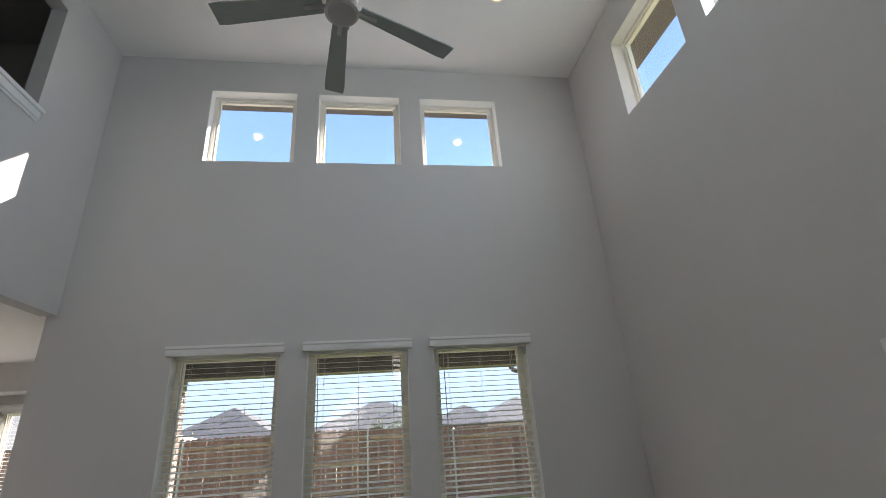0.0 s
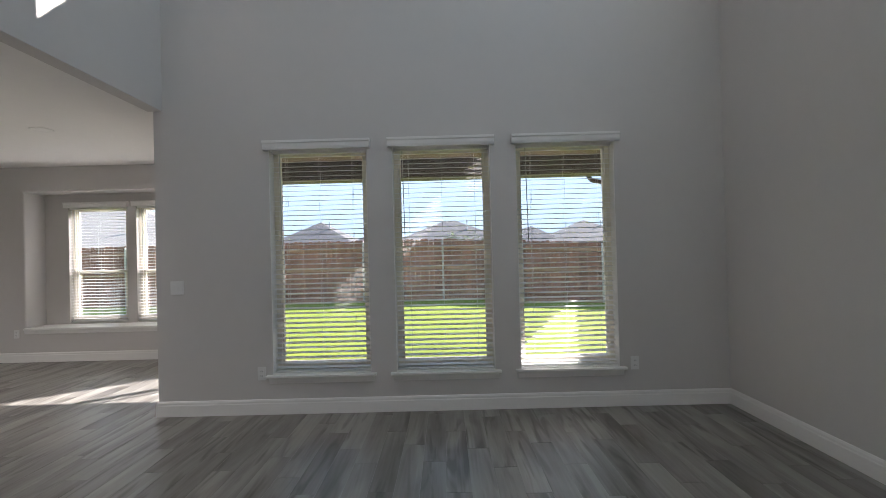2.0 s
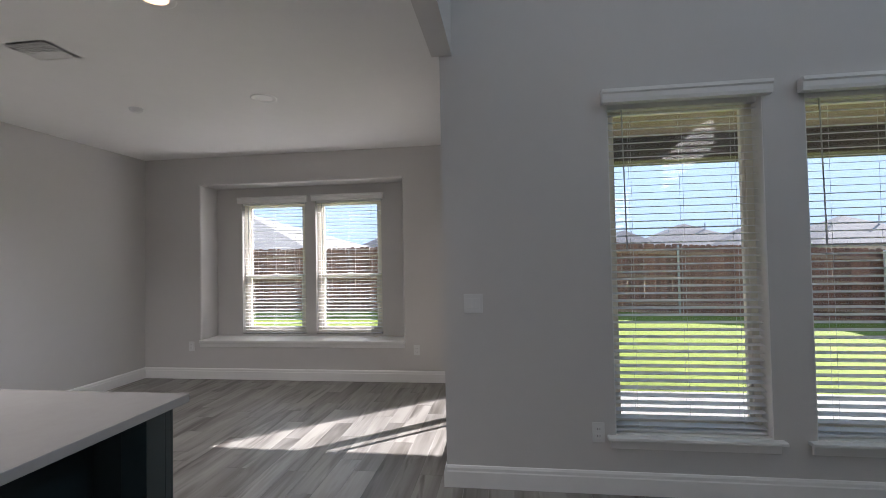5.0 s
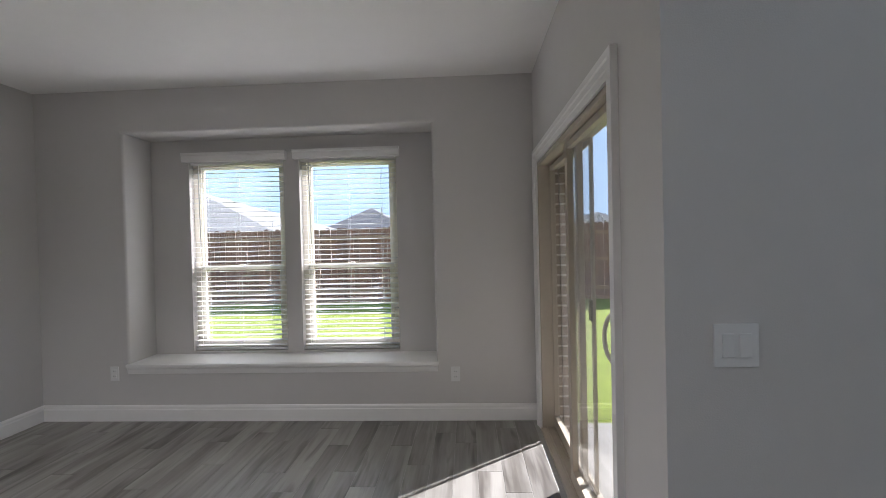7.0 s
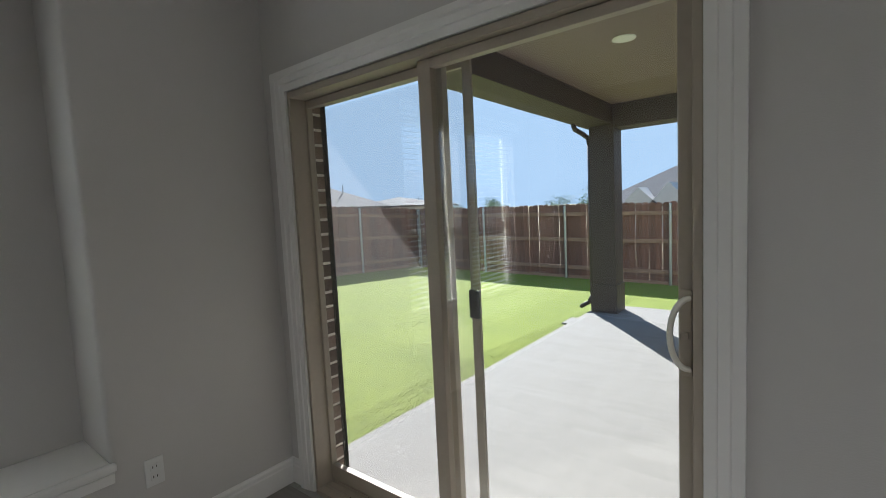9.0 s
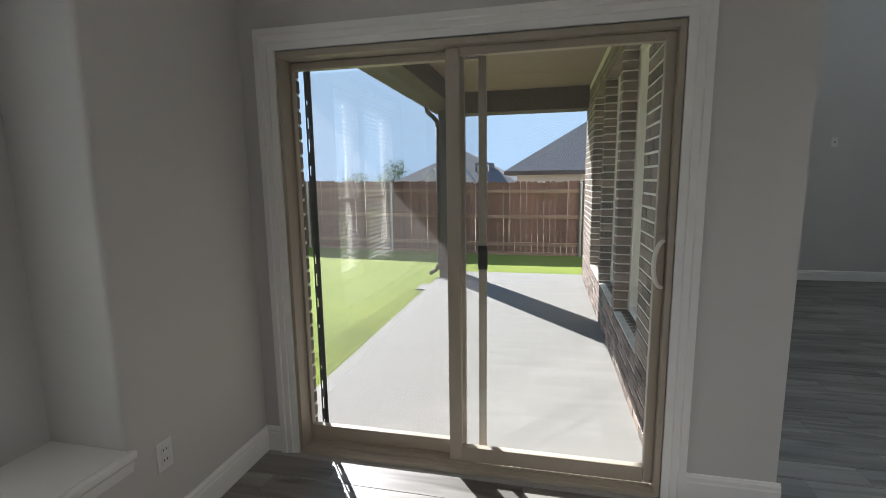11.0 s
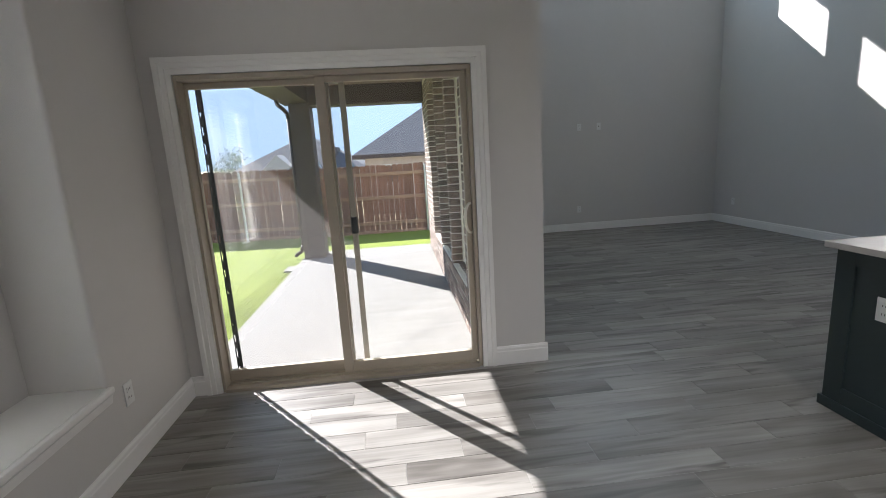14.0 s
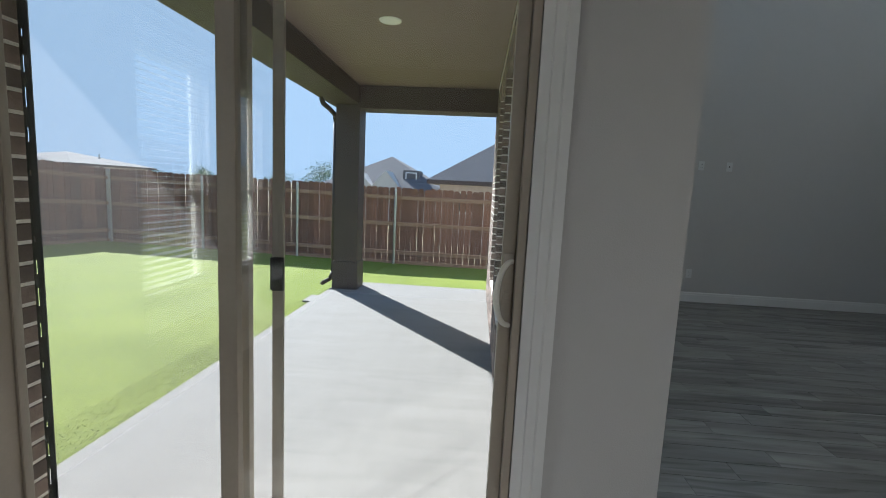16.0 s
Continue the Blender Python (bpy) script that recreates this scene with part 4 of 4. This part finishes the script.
def house(label, x0, x1, y0, y1, base, eave, rise, wall=None, chimneys=(), wings=(), windows=(), roofing=None):
    h = thing("house", label, "house", "neighbouring houses")
    part("wall", box(x0, x1, y0, y1, base, eave), wall or PALEBRICK, h)
    bm = bmesh.new()
    hip(bm, x0, x1, y0, y1, eave, rise)
    r = part("roof", bm, roofing or SHINGLE, h)
    part("fascia", box(x0 - 0.5, x1 + 0.5, y0 - 0.5, y1 + 0.5, eave - 0.17, eave - 0.005), BROWN, h)
    for wx0, wx1, wy0, wy1, wr in wings:
        bm = bmesh.new()
        hip(bm, wx0, wx1, wy0, wy1, eave, wr)
        part("wing_roof", bm, SHINGLE, h)
        part("wing_wall", box(wx0 + 0.4, wx1 - 0.4, wy0 + 0.4, wy1 - 0.4, base, eave - 0.18), wall or PALEBRICK, h)
    for cx, cy, cz in chimneys:
        part("vent_pipe", rod(bmesh.new(), (cx, cy, eave + 0.4), (cx, cy, cz), 0.06, 10), GALV, r)
    for axis, p, a0, a1, z0, z1 in windows:
        w = part("window", frame_bm(axis, p - 0.05, p + 0.03, a0, a1, z0, z1, 0.08), TRIM, h)
        part("pane", box(a0 + 0.08, a1 - 0.08, p - 0.02, p, z0 + 0.08, z1 - 0.08) if axis == "y" else box(p - 0.02, p, a0 + 0.08, a1 - 0.08, z0 + 0.08, z1 - 0.08), WINDOWDARK, w)
    return h


house("single storey brick house with a broad grey hip roof", 18.0, 33.0, -16.0, 2.2, -1.4, 1.75, 5.2,
      windows=(("x", 18.0, 0.7, 1.5, 0.4, 1.3), ("x", 18.0, -1.6, -0.8, 0.4, 1.3), ("x", 18.0, -5.0, -4.0, 0.4, 1.3)))
dh = house("brick house with grey hip roof, front gables and a dormer", 34.0, 46.0, 3.4, 13.0, -1.6, 1.1, 2.9, wall=STONE)
for gy0_, gw, gz in ((9.6, 2.6, 1.25), (7.6, 2.6, 1.5)):
    bm = bmesh.new()
    tri = [(33.2, gy0_ - gw / 2, 1.1), (33.2, gy0_ + gw / 2, 1.1), (33.2, gy0_, 1.1 + gz)]
    f = [bm.verts.new(p) for p in tri]
    b = [bm.verts.new((p[0] + 4, p[1], p[2])) for p in tri]
    bm.faces.new(f)
    bm.faces.new(b[::-1])
    for k in range(3):
        bm.faces.new((f[k], f[(k + 1) % 3], b[(k + 1) % 3], b[k]))
    bmesh.ops.recalc_face_normals(bm, faces=bm.faces)
    part("gable", bm, STONE, dh, "pale stone gable")
dm = part("dormer", box(35.3, 37.5, 5.3, 6.6, 1.7, 2.75), SHINGLE, dh)
part("dormer_window", frame_bm("x", 35.24, 35.3, 5.5, 6.4, 1.95, 2.6, 0.08), TRIM, dm)
for bx, w, peak, by, wing in ((-8.6, 7.5, 4.5, 38.0, None), (-3.8, 3.2, 3.4, 39.0, None), (3.0, 10.0, 4.4, 38.0, (4.6, 7.6, 31.0, 34.0, 1.1)), (10.4, 4.4, 3.7, 40.0, None),
                              (15.2, 7.4, 4.1, 38.5, (16.0, 18.6, 32.0, 34.5, 1.0)), (21.2, 5.2, 3.9, 39.0, None), (27.2, 8.6, 4.4, 38.0, None), (-20.5, 11.0, 4.4, 40.0, None), (39.0, 9.0, 3.2, 38.5, None)):
    house("distant single storey house with a grey hip roof", bx - w / 2, bx + w / 2, by - 4.5, by + 4.5, 0.0, 2.1, peak - 2.1,
          chimneys=((bx + w * 0.15, by - 2.0, peak - 0.1), (bx - w * 0.2, by - 1.5, peak - 0.55)), wings=(wing,) if wing else ())
house("near neighbour house with a broad pale grey roof", -26.0, -7.6, 14.5, 27.0, 0.0, 1.95, 2.3, chimneys=((-11.0, 16.2, 3.3),), roofing=PALESHINGLE)


# ---- trees ----
def tree(label, x, y, z, height, crown, seed, density=420):
    t = thing("tree", label, "tree", "trees", (x, y, z))
    r = random.Random(seed)
    tb = bmesh.new()
    rod(tb, (0, 0, -0.2), (0.02 * height, 0, height * 0.55), 0.022 * height, 8, 0.010 * height)
    tips = []
    for k in range(9):
        a, e = r.uniform(0, 6.28), r.uniform(0.3, 1.1)
        s = Vector((0.01 * height, 0, height * r.uniform(0.32, 0.55)))
        q = s + Vector((math.cos(a) * math.cos(e), math.sin(a) * math.cos(e), math.sin(e))) * crown * r.uniform(0.6, 1.0)
        rod(tb, s, q, 0.007 * height, 6, 0.002 * height)
        tips.append(q)
    part("trunk", tb, BARK, t)
    vs, fs = [], []
    ls = crown * 0.075
    for k in range(density):
        c = r.choice(tips) + Vector((r.gauss(0, 1), r.gauss(0, 1), r.gauss(0, 0.8))) * crown * 0.26
        n1 = Vector((r.gauss(0, 1), r.gauss(0, 1), r.gauss(0, 1))).normalized()
        n2 = n1.orthogonal().normalized()
        i = len(vs)
        vs += [c - n1 * ls, c + n2 * ls * 0.5, c + n1 * ls, c - n2 * ls * 0.5]
        fs.append((i, i + 1, i + 2, i + 3))
    me = bpy.data.meshes.new("crown")
    me.from_pydata([tuple(p) for p in vs], [], fs)
    me.materials.append(LEAF)
    ob = new("crown", me)
    ob.parent = t


for k, (x, y, h, c) in enumerate(((-3.9, 13.5, 2.5, 0.7), (3.2, 14.0, 2.9, 0.8), (10.0, 14.5, 2.6, 0.8), (-12.0, 13.0, 2.4, 0.7))):
    tree("young tree with fresh yellow-green leaves behind the fence", x, y, ground_z(x, y), h, c, 10 + k)
for k, (x, y, h, c) in enumerate(((48.6, 18.0, 5.2, 1.9), (52.0, 33.0, 3.9, 1.7), (56.0, 26.0, 3.9, 1.7), (58.0, 44.0, 3.6, 1.7), (50.0, 52.0, 3.6, 1.6), (60.0, 9.5, 4.4, 1.6), (57.0, 36.0, 3.7, 1.8))):
    tree("distant round-crowned green tree", x, y, -1.3, h, c, 30 + k, 900)


# ---- bricks of the patio walls ----
def brick_mesh(w, d, h):
    bm = bmesh.new()
    add_box(bm, -w / 2, w / 2, -d / 2, d / 2, -h / 2, h / 2)
    bmesh.ops.bevel(bm, geom=bm.edges[:], offset=0.004, segments=1, affect="EDGES")
    return mesh_of("brick", bm, BRICK)


CRS, BL, JT = 0.0765, 0.190, 0.0145
BZ0, BZ1 = PZ - 0.25, 2.60
back = shell(bmesh.new(), "y", T + 0.002, VE - 0.007, T2, 5.30, BZ0, BZ1 + 0.9, [(a - 0.068, b + 0.068, 0.30, 2.40) for a, b in WIN])
brick_n = struct("brick_wall_patio", back, MORTAR, "brown brick patio wall with wide pale mortar joints", "brick wall")
back2 = shell(bmesh.new(), "x", T2 + 0.002, VX - 0.007, VE - 0.009, YN + 0.22, BZ0, BZ1 + 0.9, [(DOOR[0] - 0.03, DOOR[1] + 0.010, -0.13, 2.08)])
brick_e = struct("brick_wall_nook", back2, MORTAR, "brown brick wall around the patio door", "brick wall")
cache = {}


def course(parent, holes, a0, a1, along_x, face, limit):
    """Running bond over a wall with holes; full bricks near the door are pieces, the rest one joined part."""
    rest_v, rest_f, count = [], [], 0
    row, z = 0, BZ0 + CRS / 2
    while z < BZ1:
        cuts = [a0, a1]
        for h0, h1, z0, z1 in holes:
            if z0 < z < z1:
                cuts += [h0, h1]
        cuts.sort()
        for s0, s1 in zip(cuts[::2], cuts[1::2]):
            a = s0
            first = True
            while a < s1 - 0.03:
                w = BL if not (first and row % 2) else (BL - JT) / 2
                first = False
                if a + w > s1 - 0.04:
                    w = s1 - a
                c = a + w / 2
                key = round(w, 3)
                if key not in cache:
                    cache[key] = brick_mesh(key, 0.115, 0.0625)
                j = rnd.uniform(-0.002, 0.002)
                p = (c, face - 0.0575 + j, z, 0, 0, 0) if along_x else (face - 0.0575 + j, c, z, 0, 0, 90)
                if count < limit:
                    piece("brick", cache[key], parent, pose(*p))
                    count += 1
                else:
                    m = pose(*p)
                    i = len(rest_v)
                    me = cache[key]
                    rest_v += [tuple(m @ q.co) for q in me.vertices]
                    rest_f += [tuple(i + k for k in f.vertices) for f in me.polygons]
                a += w + JT
        z += CRS
        row += 1
    if rest_v:
        me = bpy.data.meshes.new("brick_field")
        me.from_pydata(rest_v, [], rest_f)
        me.materials.append(BRICK)
        ob = tagged(new("brick_field", me), kind="stuff")
        ob.parent = parent


course(brick_n, [(a - 0.055, b + 0.055, 0.22, 2.40) for a, b in WIN], VX + 0.005, 5.30, True, VE, 300)
course(brick_e, [(DOOR[0] - 0.025, DOOR[1] + 0.005, -0.2, 2.08)], VE + 0.005, YN + 0.22, False, VX, 300)
rl = brick_mesh(0.064, 0.20, 0.09)
for a, b in WIN:
    n = int((b - a + 0.11) / 0.0765)
    for k in range(n):
        piece("sill_brick", rl, brick_n, pose(a - 0.055 + (k + 0.5) * (b - a + 0.11) / n, 0.30, 0.262, -12, 0, 0))

# ---- floor planks ----
PW, PL, PG = 0.152, 0.914, 0.0025


def plank_mesh(x0, x1, y0, y1):
    bm = bmesh.new()
    w, l = x1 - x0, y1 - y0
    add_box(bm, -w / 2, w / 2, -l / 2, l / 2, -0.006, 0.0)
    top_edges = [e for e in bm.edges if all(v.co.z > -0.001 for v in e.verts)]
    bmesh.ops.bevel(bm, geom=top_edges, offset=0.0006, segments=1, affect="EDGES")
    return mesh_of("plank", bm, TILE)


plank_cache = {}
spots = []
kx = 0
x = XL
while x < XR - 0.01:
    x1 = min(x + PW, XR)
    ytop = YN if x1 <= 0.001 else 0.0
    y = ytop + (0.305 * ((kx * 2) % 3) + rnd.uniform(0.02, 0.22)) % PL
    if x < 0 < x1 - 0.001:
        ytop = 0.0
    while y > YF:
        lo, hi = max(y - PL, YF), min(y, ytop)
        if hi - lo > 0.02:
            spots.append((x, x1, lo, hi))
        y -= PL
    x += PW
    kx += 1
spots.sort(key=lambda s: abs((s[0] + s[1]) / 2 + 1.2) + abs((s[2] + s[3]) / 2 - 0.2))
fv, ff = [], []
for i, (x0, x1, y0, y1) in enumerate(spots):
    key = (round(x1 - x0 - PG, 3), round(y1 - y0 - PG, 3))
    if key not in plank_cache:
        plank_cache[key] = plank_mesh(0, key[0], 0, key[1])
    m = pose((x0 + x1) / 2, (y0 + y1) / 2, 0)
    if i < 300:
        piece("plank", plank_cache[key], floor, m)
    else:
        j = len(fv)
        fv += [tuple(m @ q.co) for q in plank_cache[key].vertices]
        ff += [tuple(j + k for k in f.vertices) for f in plank_cache[key].polygons]
if fv:
    me = bpy.data.meshes.new("plank_field")
    me.from_pydata(fv, [], ff)
    me.materials.append(TILE)
    ob = tagged(new("plank_field", me), kind="stuff")
    ob.parent = floor
